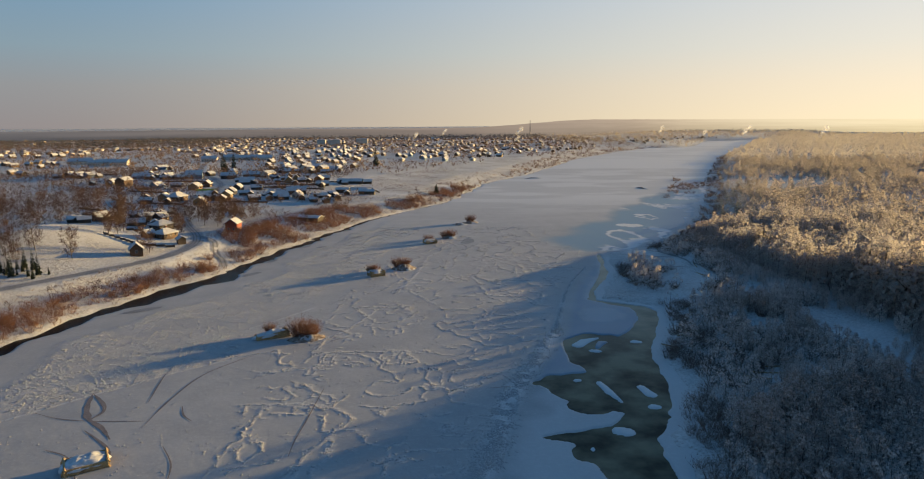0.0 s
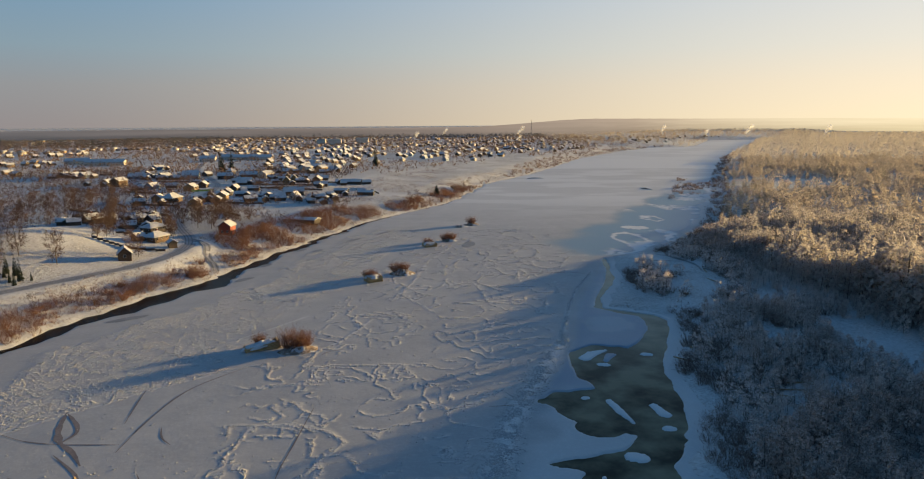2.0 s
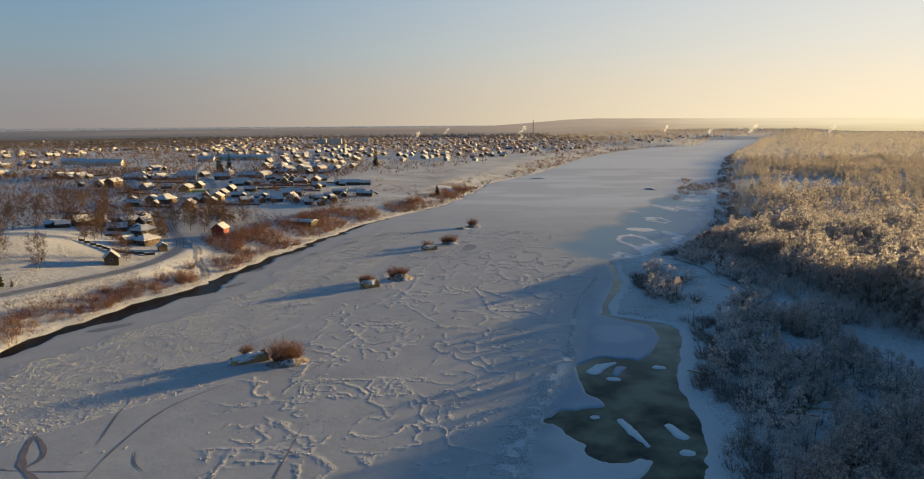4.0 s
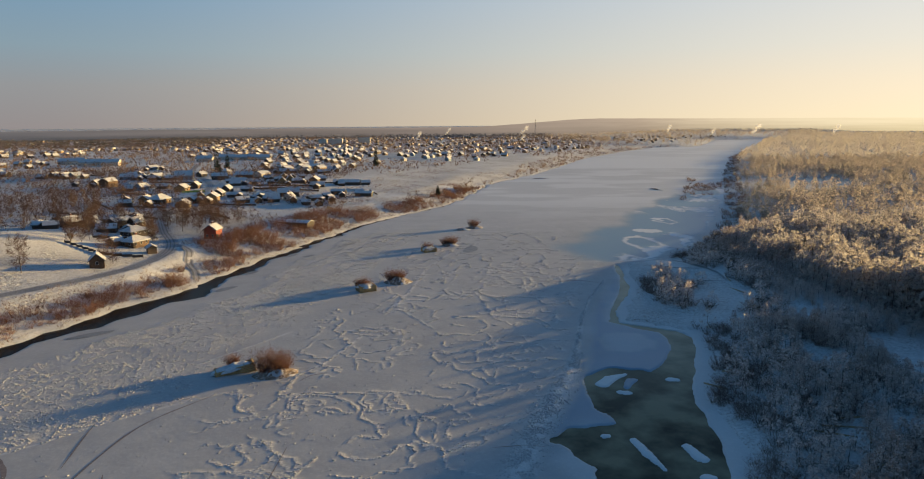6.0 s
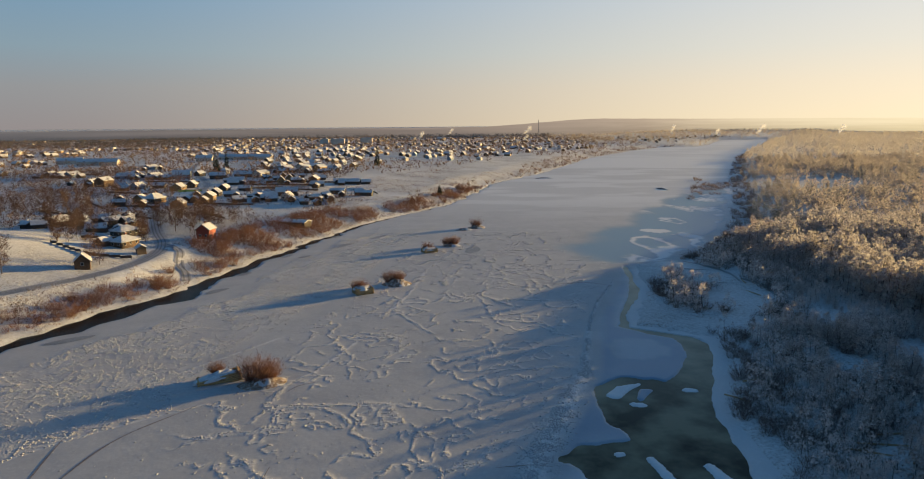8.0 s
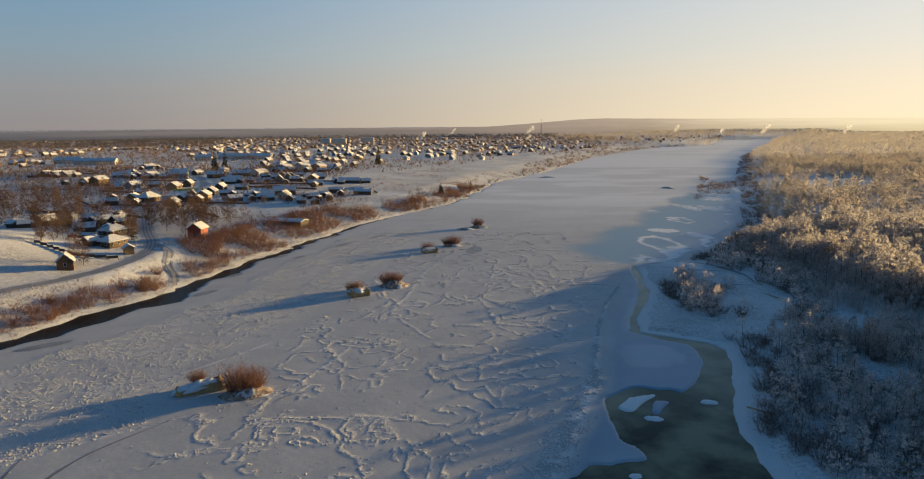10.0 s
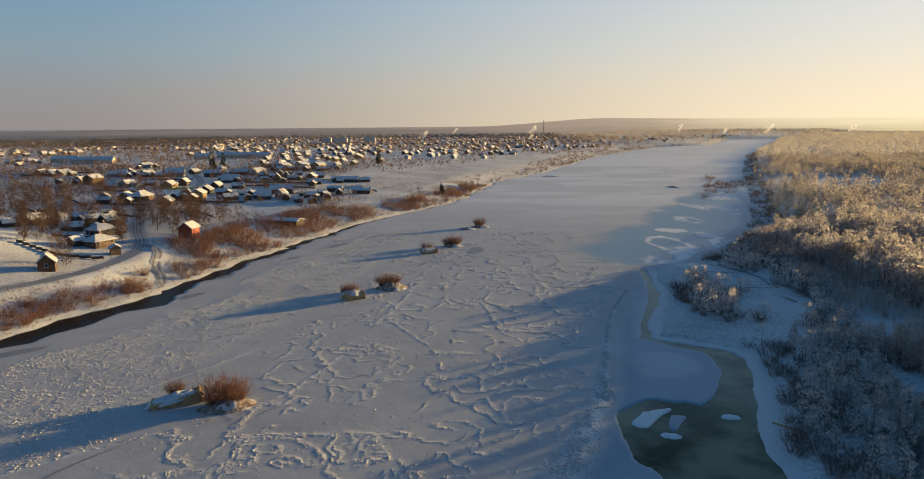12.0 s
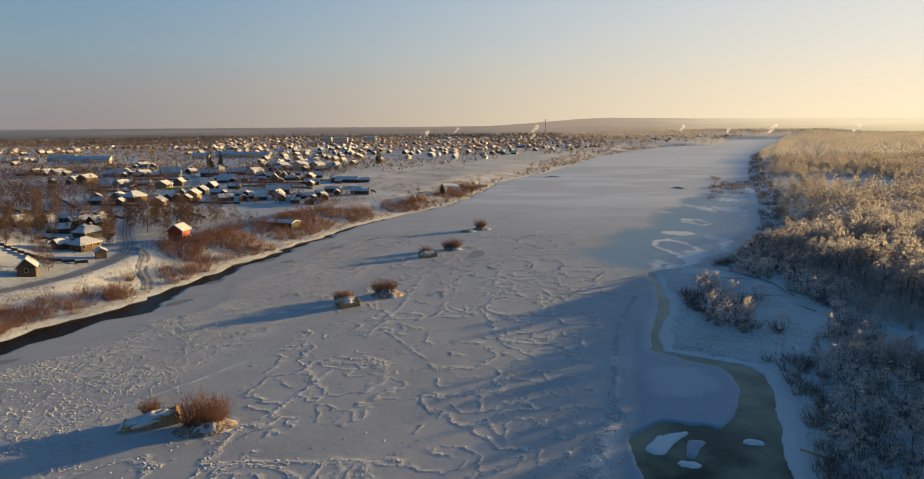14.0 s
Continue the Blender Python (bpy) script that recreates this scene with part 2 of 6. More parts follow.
    drift = noise_tex(nd, lk, 0.22, 5, 0.7)
    wave = nd.new("ShaderNodeBump")
    wave.inputs["Distance"].default_value = 0.07
    lk.new(calc('MULTIPLY', drift.outputs[0], calc('SUBTRACT', 1.0, bare, True)), wave.inputs["Height"])
    lk.new(carve.outputs[0], wave.inputs["Normal"])
    crumb = nd.new("ShaderNodeBump")
    crumb.inputs["Strength"].default_value = 0.9
    crumb.inputs["Distance"].default_value = 0.22
    lk.new(knobs, crumb.inputs["Height"])
    lk.new(wave.outputs[0], crumb.inputs["Normal"])
    lk.new(crumb.outputs[0], b.inputs["Normal"])
    return m


M_ICE = ice_material()
M_FROST = twig_material("frosted_twigs", (0.28, 0.245, 0.22), (0.58, 0.54, 0.51), 0.55)
M_FROST_MID = twig_material("brown_frosted_twigs", (0.25, 0.212, 0.185), (0.47, 0.425, 0.385), 0.55)
M_SCRUB = twig_material("lightly_frosted_twigs", (0.17, 0.132, 0.115), (0.74, 0.67, 0.63), 0.5)
# paler and flatter than M_FROST: distance haze is put into the colour
M_FROST_HAZY = twig_material("haze_paled_frosted_twigs", (0.40, 0.36, 0.31), (0.55, 0.51, 0.46), 0.55)
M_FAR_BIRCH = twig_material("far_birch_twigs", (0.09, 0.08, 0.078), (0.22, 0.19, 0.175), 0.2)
M_WILLOW = twig_material("copper_willow_twigs", (0.06, 0.03, 0.022), (0.24, 0.13, 0.09), 0.25)
M_BROWN = twig_material("bare_brown_twigs", (0.035, 0.021, 0.016), (0.15, 0.092, 0.068), 0.3)
# M_BROWN made paler and warmer, with haze over the town mixed in
M_HAZY_BROWN = twig_material("haze_tinted_bare_twigs", (0.12, 0.082, 0.062), (0.30, 0.21, 0.16), 0.35)
M_BRUSH = twig_material("brown_brushwood", (0.08, 0.055, 0.045), (0.32, 0.24, 0.2), 0.25)
M_FROST_SPRUCE = twig_material("frosted_spruce", (0.07, 0.075, 0.055), (0.50, 0.46, 0.38), 0.3)
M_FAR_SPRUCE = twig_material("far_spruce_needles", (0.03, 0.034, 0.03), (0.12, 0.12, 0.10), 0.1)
M_NEEDLE = twig_material("spruce_needles", (0.012, 0.02, 0.014), (0.06, 0.07, 0.05), 0.1)
M_BARK = two_scale("dark_bark", (0.04, 0.03, 0.025), (0.2, 0.16, 0.13), 0.9, 0.5, 6.0)
M_LOG = two_scale("weathered_logs", (0.15, 0.095, 0.05), (0.55, 0.38, 0.17), 0.8, 0.6, 5.0, 0.5, 0.03)


def water_material():
    """Open water and wet new ice: black along the village, olive and ochre in the flooded bays."""
    m, nd, lk, b = material("dark_open_water", 0.2)
    n = noise_tex(nd, lk, 0.09, 4)
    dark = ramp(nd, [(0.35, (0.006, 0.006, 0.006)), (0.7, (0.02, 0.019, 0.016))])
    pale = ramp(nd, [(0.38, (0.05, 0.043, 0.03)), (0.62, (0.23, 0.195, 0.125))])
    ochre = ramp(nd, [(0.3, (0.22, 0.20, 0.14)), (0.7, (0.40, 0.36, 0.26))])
    for r in (dark, pale, ochre):
        lk.new(n.outputs[0], r.inputs[0])
    sp = nd.new("ShaderNodeSeparateXYZ")
    lk.new(nd.new("ShaderNodeNewGeometry").outputs["Position"], sp.inputs[0])
    last = dark.outputs[0]
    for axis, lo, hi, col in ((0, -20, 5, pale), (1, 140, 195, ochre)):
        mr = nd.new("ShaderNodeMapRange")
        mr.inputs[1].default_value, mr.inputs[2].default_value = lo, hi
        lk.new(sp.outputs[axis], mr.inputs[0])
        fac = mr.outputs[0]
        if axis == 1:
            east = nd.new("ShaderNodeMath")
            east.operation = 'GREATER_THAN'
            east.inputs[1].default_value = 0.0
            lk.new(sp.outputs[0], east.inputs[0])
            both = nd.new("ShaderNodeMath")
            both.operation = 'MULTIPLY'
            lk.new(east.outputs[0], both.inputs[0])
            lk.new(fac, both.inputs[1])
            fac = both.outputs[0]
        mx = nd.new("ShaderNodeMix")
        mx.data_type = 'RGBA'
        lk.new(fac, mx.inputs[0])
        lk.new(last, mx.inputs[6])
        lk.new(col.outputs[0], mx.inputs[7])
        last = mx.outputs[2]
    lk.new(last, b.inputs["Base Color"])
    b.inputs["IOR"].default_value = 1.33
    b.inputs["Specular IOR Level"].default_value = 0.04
    return m


M_WATER = water_material()
M_CRUMB = two_scale("crumbled_snowy_ice", (0.34, 0.34, 0.35), (0.52, 0.52, 0.525), 0.75, 0.3, 3.0, 0.3, 0.04)
M_GREY_ICE = two_scale("bare_grey_ice", (0.13, 0.13, 0.13), (0.25, 0.25, 0.25), 0.5, 0.2, 2.0, 0.2, 0.02)
M_CRACK = two_scale("wet_crack_ice", (0.125, 0.092, 0.078), (0.235, 0.185, 0.16), 0.5, 0.3, 2.0, 0.2, 0.02)
M_ROAD = two_scale("packed_road_snow", (0.20, 0.20, 0.21), (0.36, 0.36, 0.37), 0.7, 0.15, 2.5, 0.4, 0.05)
M_RUT = two_scale("dirty_wheel_rut", (0.09, 0.088, 0.09), (0.20, 0.195, 0.2), 0.65, 0.3, 3.0, 0.4, 0.04)
M_CAP = two_scale("roof_snow", (0.36, 0.36, 0.375), (0.60, 0.60, 0.60), 0.75, 0.3, 2.0, 0.4, 0.05)
M_FAR_CAP = two_scale("thin_far_roof_snow", (0.17, 0.165, 0.165), (0.42, 0.42, 0.43), 0.75, 0.05, 0.5, 0.3, 0.05)
M_GREY_WOOD = two_scale("grey_weathered_boards", (0.02, 0.016, 0.013), (0.09, 0.068, 0.052), 0.85, 0.4, 4.0, 0.4, 0.02, local=True)
M_BROWN_WOOD = two_scale("brown_log_wall", (0.04, 0.022, 0.012), (0.155, 0.085, 0.042), 0.8, 0.4, 4.0, 0.4, 0.02, local=True)
M_RED_WOOD = two_scale("red_painted_boards", (0.20, 0.028, 0.012), (0.40, 0.07, 0.028), 0.7, 0.5, 4.0, 0.3, 0.02, local=True)
M_OCHRE_WOOD = two_scale("ochre_painted_boards", (0.14, 0.085, 0.04), (0.34, 0.215, 0.10), 0.75, 0.4, 4.0, 0.3, 0.02, local=True)
M_PALE_WALL = two_scale("pale_plaster_wall", (0.42, 0.36, 0.30), (0.60, 0.54, 0.46), 0.85, 0.3, 3.0, 0.3, 0.02, local=True)
M_BLUE_WALL = two_scale("faded_blue_boards", (0.10, 0.16, 0.22), (0.22, 0.30, 0.38), 0.75, 0.4, 4.0, 0.3, 0.02, local=True)
M_ROOF = two_scale("dark_roof_sheet", (0.03, 0.03, 0.032), (0.11, 0.10, 0.10), 0.6, 0.5, 4.0, 0.3, 0.02, local=True)
M_BRICK = two_scale("sooty_chimney_brick", (0.12, 0.05, 0.035), (0.30, 0.13, 0.09), 0.85, 1.0, 8.0, 0.4, 0.02, local=True)
M_TRIM = two_scale("white_window_trim", (0.26, 0.25, 0.24), (0.44, 0.42, 0.40), 0.6, 1.0, 8.0, 0.1, 0.01, local=True)
M_FENCE = two_scale("old_fence_boards", (0.028, 0.022, 0.018), (0.11, 0.085, 0.07), 0.9, 0.5, 4.0, 0.4, 0.02)
M_LIME = two_scale("lime_painted_boards", (0.28, 0.34, 0.05), (0.48, 0.52, 0.12), 0.7, 0.5, 4.0, 0.2, 0.02)
M_EARTH = two_scale("stony_mound", (0.06, 0.045, 0.035), (0.62, 0.60, 0.58), 0.9, 0.9, 2.2, 0.9, 0.25, mid=(0.22, 0.16, 0.12))
M_STEEL = two_scale("grey_mast_steel", (0.10, 0.10, 0.10), (0.2, 0.2, 0.2), 0.5, 0.5, 3.0, 0.1, 0.01, metal=0.6)


def glass_material():
    m, nd, lk, b = material("dark_window_glass", 0.08)
    b.inputs["Base Color"].default_value = (0.015, 0.018, 0.022, 1)
    return m


def smoke_material():
    """Thin white chimney smoke, denser in the middle of each puff."""
    m, nd, lk, b = material("chimney_smoke", 1.0)
    b.inputs["Base Color"].default_value = (0.9, 0.9, 0.9, 1)
    b.inputs["Specular IOR Level"].default_value = 0.0
    n = noise_tex(nd, lk, 0.16, 4)
    r = ramp(nd, [(0.38, (0.0, 0.0, 0.0)), (0.70, (0.45, 0.45, 0.45))])
    lk.new(n.outputs[0], r.inputs[0])
    tl = nd.new("ShaderNodeBsdfTranslucent")
    tl.inputs[0].default_value = (0.9, 0.9, 0.9, 1)
    body = nd.new("ShaderNodeMixShader")
    lk.new(b.outputs[0], body.inputs[1])
    lk.new(tl.outputs[0], body.inputs[2])
    tp = nd.new("ShaderNodeBsdfTransparent")
    mx = nd.new("ShaderNodeMixShader")
    lk.new(r.outputs[0], mx.inputs[0])
    lk.new(tp.outputs[0], mx.inputs[1])
    lk.new(body.outputs[0], mx.inputs[2])
    lk.new(mx.outputs[0], nd["Material Output"].inputs[0])
    return m


M_GLASS = glass_material()
M_SMOKE = smoke_material()

# ---------------------------------------------------------------- the lie of the land
LEFT_Y = (-900, 60, 155, 186, 208, 230, 250, 280, 309, 360, 412, 461, 586, 697, 968, 1200, 1340, 1375, 1480, 1790, 1880, 2600, 5200)
LEFT_X = (-170, -113, -115, -110, -102, -91, -86, -80, -70, -56, -32, -6, 20, 74, 172, 290, 380, 470, 530, 672, 930, 1500, 3600)
RIGHT_Y = (-900, 40, 93, 98, 106, 109, 116, 125, 134, 148, 161, 166, 177, 187, 189.5, 192, 194, 196, 198, 209, 223, 234, 246, 262, 270, 276, 310, 368, 489, 646, 946, 1739, 2600, 5200)
RIGHT_X = (-20, 32, 35.5, 37.5, 35.5, 38.5, 42, 45, 47, 47, 53, 54, 58.5, 60.5, 55, 50.5, 47, 43.6, 43.5, 46.6, 52.3, 55.8, 57.4, 59, 61, 80, 105, 136, 184, 242, 370, 776, 1300, 3460)


def left_bank(y):
    return np.interp(y, LEFT_Y, LEFT_X) + (fbm(y * 0.05, y * 0 + 3.3, 11) - 0.5) * np.clip(0.02 * np.abs(y), 2, 9) + (vnoise(y * 0.3, y * 0, 13) - 0.5) * 2.6


def right_bank(y):
    return np.interp(y, RIGHT_Y, RIGHT_X) + (fbm(y * 0.09, y * 0 + 7.7, 23) - 0.5) * np.clip(0.012 * np.abs(y), 1.2, 9)


def channel_width(y):
    """Width of the open water along the village bank."""
    w = np.interp(y, (60, 140, 175, 192, 205, 225, 240, 255, 280, 310, 350, 380, 400), (0, 2, 4, 7, 11, 9, 5, 4, 3, 2.6, 2.2, 1.4, 0))
    return w * (0.8 + 0.9 * vnoise(y * 0.12, y * 0, 41))


def natural_z(x, y):
    x, y = np.asarray(x, float), np.asarray(y, float)
    dl, dr = left_bank(y) - x, x - right_bank(y)
    wide = 1 + np.clip((y - 400) / 300, 0, 3) * 0.8
    left = 0.5 * smooth(dl / 1.5) + 2.0 * smooth((dl - 2) / (13 * wide)) + 3.0 * smooth((dl - 9) / (20 * wide)) + 3.0 * smooth((dl - 25) / 150)
    left = left + 0.8 * (fbm(x * 0.25, y * 0.25, 6) - 0.5) * smooth(dl / 4) * smooth((45 - dl) / 20)
    left = left + 9.0 * np.exp(-(((x + 170) / 31) ** 2 + ((y - 252) / 42) ** 2))
    left = left + 1.5 * (fbm(x * 0.012, y * 0.012, 5) - 0.5) * smooth(dl / 30) + 0.7 * (fbm(x * 0.09, y * 0.09, 8) - 0.5) * smooth(dl / 6)
    right = 0.45 * smooth(dr / 1.2) + 1.3 * smooth((dr - 4) / 30) + 1.1 * (fbm(x * 0.05, y * 0.05, 9) - 0.4) * smooth(dr / 10)
    bed = -1.4
    z = np.where(dl > 0, left, np.where(dr > 0, right, bed))
    rim = np.minimum(np.abs(dl), np.abs(dr))
    z = np.where((dl <= 0) & (dr <= 0), np.maximum(bed, -0.25 - rim), z)
    far = np.hypot(x, y)
    return z + 14 * smooth((far - 3700) / 1300)


ROAD = [(-205, 80), (-172, 140), (-152, 172), (-138, 192), (-126, 213), (-117, 229.5), (-111.5, 248), (-112, 267), (-119, 286), (-132, 309), (-147, 338),
        (-161, 366), (-170, 394), (-171.5, 418), (-171, 444), (-185, 498), (-219, 569), (-262, 650), (-300, 760)]
TRACK = [(-116, 282), (-106, 272), (-100, 258), (-95.5, 252), (-92, 245)]


def curve_points(ctrl, step=3.0):
    """Catmull-Rom through the control points, evenly stepped."""
    c = np.array(ctrl, float)
    c = np.vstack([2 * c[0] - c[1], c, 2 * c[-1] - c[-2]])
    out = []
    for i in range(1, len(c) - 2):
        n = max(2, int(np.linalg.norm(c[i + 1] - c[i]) / step))
        t = np.linspace(0, 1, n, endpoint=False)[:, None]
        out.append(0.5 * (2 * c[i] + (c[i + 1] - c[i - 1]) * t + (2 * c[i - 1] - 5 * c[i] + 4 * c[i + 1] - c[i + 2]) * t ** 2
                          + (3 * c[i] - c[i - 1] - 3 * c[i + 1] + c[i + 2]) * t ** 3))
    return np.vstack(out + [c[-2:-1]])


ROAD_P = curve_points(ROAD)
road_level = natural_z(ROAD_P[:, 0], ROAD_P[:, 1])
ROAD_Z = np.convolve(np.pad(road_level, 6, mode="edge"), np.ones(13) / 13, mode="valid")


def ground_z(x, y):
    """The land, cut and filled along the road, with low ploughed banks at its edges."""
    x, y = np.asarray(x, float), np.asarray(y, float)
    z = natural_z(x, y)
    shape = z.shape
    xf, yf, zf = x.ravel(), y.ravel(), z.ravel().copy()
    m = np.where((xf < -85) & (xf > -330) & (yf > 30) & (yf < 790))[0]
    for k in range(0, len(m), 4000):
        i = m[k:k + 4000]
        d2 = (xf[i, None] - ROAD_P[None, :, 0]) ** 2 + (yf[i, None] - ROAD_P[None, :, 1]) ** 2
        j = d2.argmin(1)
        d = np.sqrt(d2[np.arange(len(i)), j])
        w = 1 - smooth((d - 4.0) / 7.0)
        zf[i] = zf[i] * (1 - w) + (ROAD_Z[j] + 0.35 * np.exp(-((d - 4.6) / 0.9) ** 2)) * w
    return zf.reshape(shape)

# ---------------------------------------------------------------- ground, one sheet to the horizon
gx = steps((-5000, -1500, 350), (-1500, -500, 25), (-500, -330, 8), (-330, 170, 3.6), (170, 500, 8), (500, 1600, 25), (1600, 5000, 350))
gy = steps((-3000, -200, 350), (-200, 60, 26), (60, 420, 3.6), (420, 800, 7), (800, 2000, 25), (2000, 5000, 250))
GX, GY = np.meshgrid(gx, gy)
thing("ground", grid_mesh("ground", GX, GY, ground_z(GX, GY)), M_SNOW,
      "snow-covered ground rising from both river banks", "ground", kind="structure")

# ---------------------------------------------------------------- river: water below, ice above
CHANNEL = [(41, 197, 1.5), (46, 192.5, 1.8), (52, 188.5, 2.4), (54, 183, 3), (53, 177, 2.8), (49.5, 169, 2.6), (47, 163, 3.5), (42, 155, 5), (38, 147, 7), (36.5, 139, 8),
           (35, 130, 8.6), (34.5, 121.5, 6.6), (35.5, 115.5, 3.7), (31.5, 108.5, 4.5), (27.5, 101, 6), (28.5, 92, 5.4), (27, 84, 6), (24, 74, 7)]
UPPER_BAY = [(37.5, 160, 2.6), (33, 160.5, 2.9), (29.5, 156.5, 3.9), (28.5, 150, 3.6), (29, 144, 4), (33, 141, 6)]
LOWER_BAY = [(16.5, 131.3, 1.3), (21, 131, 4.2), (26, 128.5, 8), (30, 125, 8), (25.5, 120, 4.5)]
LOWER_ARM = [(14.3, 106.7, 0.4), (19, 106.4, 2), (24, 106, 4), (29, 106.5, 4.2)]
LOWER_LOBE = [(21.3, 101, 3), (25, 99.5, 2.6)]
FLOES = [[(28.8, 154.6, 1.6), (31, 157.6, 1.5), (35, 160, 0.5)], [(31.6, 150.6, 1.0), (33, 150.3, 1.0)], [(43.3, 156.9, 0.9), (44.7, 156.8, 0.9)], [(24.4, 132.3, 0.7), (25.2, 132.3, 0.7)],
         [(29.3, 130.8, 0.9), (30.3, 126, 1.0), (31.7, 121, 0.4)], [(37.4, 128.5, 1.0), (38.5, 124.6, 1.3)], [(37.2, 118.9, 1.1), (38, 118.9, 1.0)], [(28.3, 108.8, 1.6), (29.4, 108.6, 1.7)], [(22, 102.2, 0.5), (22.2, 102.6, 0.5)]]


def along(y, ys, xs):
    return np.interp(y, ys, xs)


def stroke(x, y, line):
    """Signed distance to a broad stroke through points, each with its own half width."""
    best = np.full(np.shape(x), 1e9)
    for (ax, ay, ar), (bx, by, br) in zip(line, line[1:]):
        dx, dy = bx - ax, by - ay
        t = np.clip(((x - ax) * dx + (y - ay) * dy) / (dx * dx + dy * dy), 0, 1)
        best = np.minimum(best, np.hypot(x - ax - t * dx, y - ay - t * dy) - ar - t * (br - ar))
    return best


def melt(a, b, soft):
    """Smooth union of two signed distances."""
    h = np.clip(0.5 + 0.5 * (b - a) / soft, 0, 1)
    return b + (a - b) * h - soft * h * (1 - h)


def open_water(x, y):
    """Below zero where the ice is open."""
    x, y = np.asarray(x, float), np.asarray(y, float)
    d = np.full(x.shape, 9.0)
    m = (x > 5) & (x < 70) & (y > 55) & (y < 285)
    px, py = x[m], y[m]
    if px.size:
        wx = px + 1.5 * (fbm(px * 0.22, py * 0.22, 31) - 0.5)
        wy = py + 1.5 * (fbm(px * 0.22, py * 0.22, 37) - 0.5)
        p = stroke(wx, wy, CHANNEL)
        for lobe in (UPPER_BAY, LOWER_BAY, LOWER_ARM, LOWER_LOBE):
            p = melt(p, stroke(wx, wy, lobe), 1.2)
        strip = np.abs(px - along(py, (193, 197, 203, 209, 223, 234, 246, 257, 268), (41, 41.4, 42.6, 44.4, 49.6, 53, 55.5, 56.6, 57.3))) - along(py, (194, 197, 209, 223, 234, 246, 262, 272), (-1, 1.6, 1.7, 2.0, 2.1, 1.5, 1.2, -1))
        p = melt(p, strip + 0.7 * (fbm(px * 0.3, py * 0.3, 34) - 0.5), 1.0)
        for floe in FLOES:
            p = np.maximum(p, 0.5 * (fbm(px * 0.9, py * 0.9, 35) - 0.5) - stroke(px, py, floe))
        d[m] = np.maximum(p, px - right_bank(py) + 1.0 + 1.4 * fbm(px * 0.3, py * 0.3, 36))
    gap = x - left_bank(y) - channel_width(y) - 1.2 * (fbm(x * 0.2, y * 0.2, 44) - 0.5)
    return np.minimum(d, gap)


def crack_lines(x, y):
    """How near each place lies to a wandering pressure ridge, 1 on its crest."""
    wx = x + 9 * (fbm(x * 0.07, y * 0.07, 61, 3) - 0.5) + 2.6 * (fbm(x * 0.5, y * 0.5, 67, 3) - 0.5)
    wy = y + 9 * (fbm(x * 0.07, y * 0.07, 62, 3) - 0.5) + 2.6 * (fbm(x * 0.5, y * 0.5, 68, 3) - 0.5)
    best = np.zeros(np.shape(x))
    for freq, seed, wide, share in ((0.062, 63, 0.42, 0.47), (0.105, 66, 0.34, 0.50), (0.17, 69, 0.26, 0.52), (0.29, 65, 0.22, 0.52)):
        e = 0.2
        n0 = vnoise(wx * freq, wy * freq, seed)
        gx_, gy_ = (vnoise((wx + e) * freq, wy * freq, seed) - n0) / e, (vnoise(wx * freq, (wy + e) * freq, seed) - n0) / e
        far = np.abs(n0 - 0.5) / (np.hypot(gx_, gy_) + 0.25 * freq)
        piece_ = smooth((fbm(x * 0.09, y * 0.09, seed + 200, 3) - share + 0.05) / 0.1)
        best = np.maximum(best, np.exp(-(far / wide) ** 2) * piece_)
    return best


def old_cracks(x, y):
    """Straight old cracks, heaved into low ridges."""
    best = np.zeros(np.shape(x))
    for ys, xs, w in (((157, 166.5, 187), (-36.6, -31, -25.6), 0.45), ((205, 236, 263, 292), (-22, -16.4, -13.7, -5.3), 0.5), ((98, 114, 125, 138, 152), (-103, -87, -77, -64, -47), 0.4),
                      ((190, 212, 226), (-7, -20, -18), 0.4), ((165, 190), (-60, -44), 0.4), ((255, 300, 330), (-66, -46, -38), 0.6)):
        inside = smooth((y - ys[0]) / 3) * smooth((ys[-1] - y) / 3)
        best = np.maximum(best, inside * np.exp(-((x - along(y, ys, xs) + 1.6 * (fbm(y * 0.2, y * 0, 77) - 0.5)) / w) ** 2))
    return best


def belt_line(x, y):
    """Long broken ridge beside the shore lead."""
    mid = along(y, (40, 93, 105, 119, 131, 141, 153, 167, 183, 202, 220, 240, 262), (-6, 2.6, 5.5, 8.6, 11.9, 15.5, 20.4, 25.3, 28.8, 33, 38.5, 46.5, 53))
    width = along(y, (60, 130, 160, 175, 200, 245), (2.6, 2.2, 1.8, 0.7, 0.5, 0.35))
    return x - mid, np.exp(-((x - mid) / width) ** 2) * smooth((246 - y) / 6)


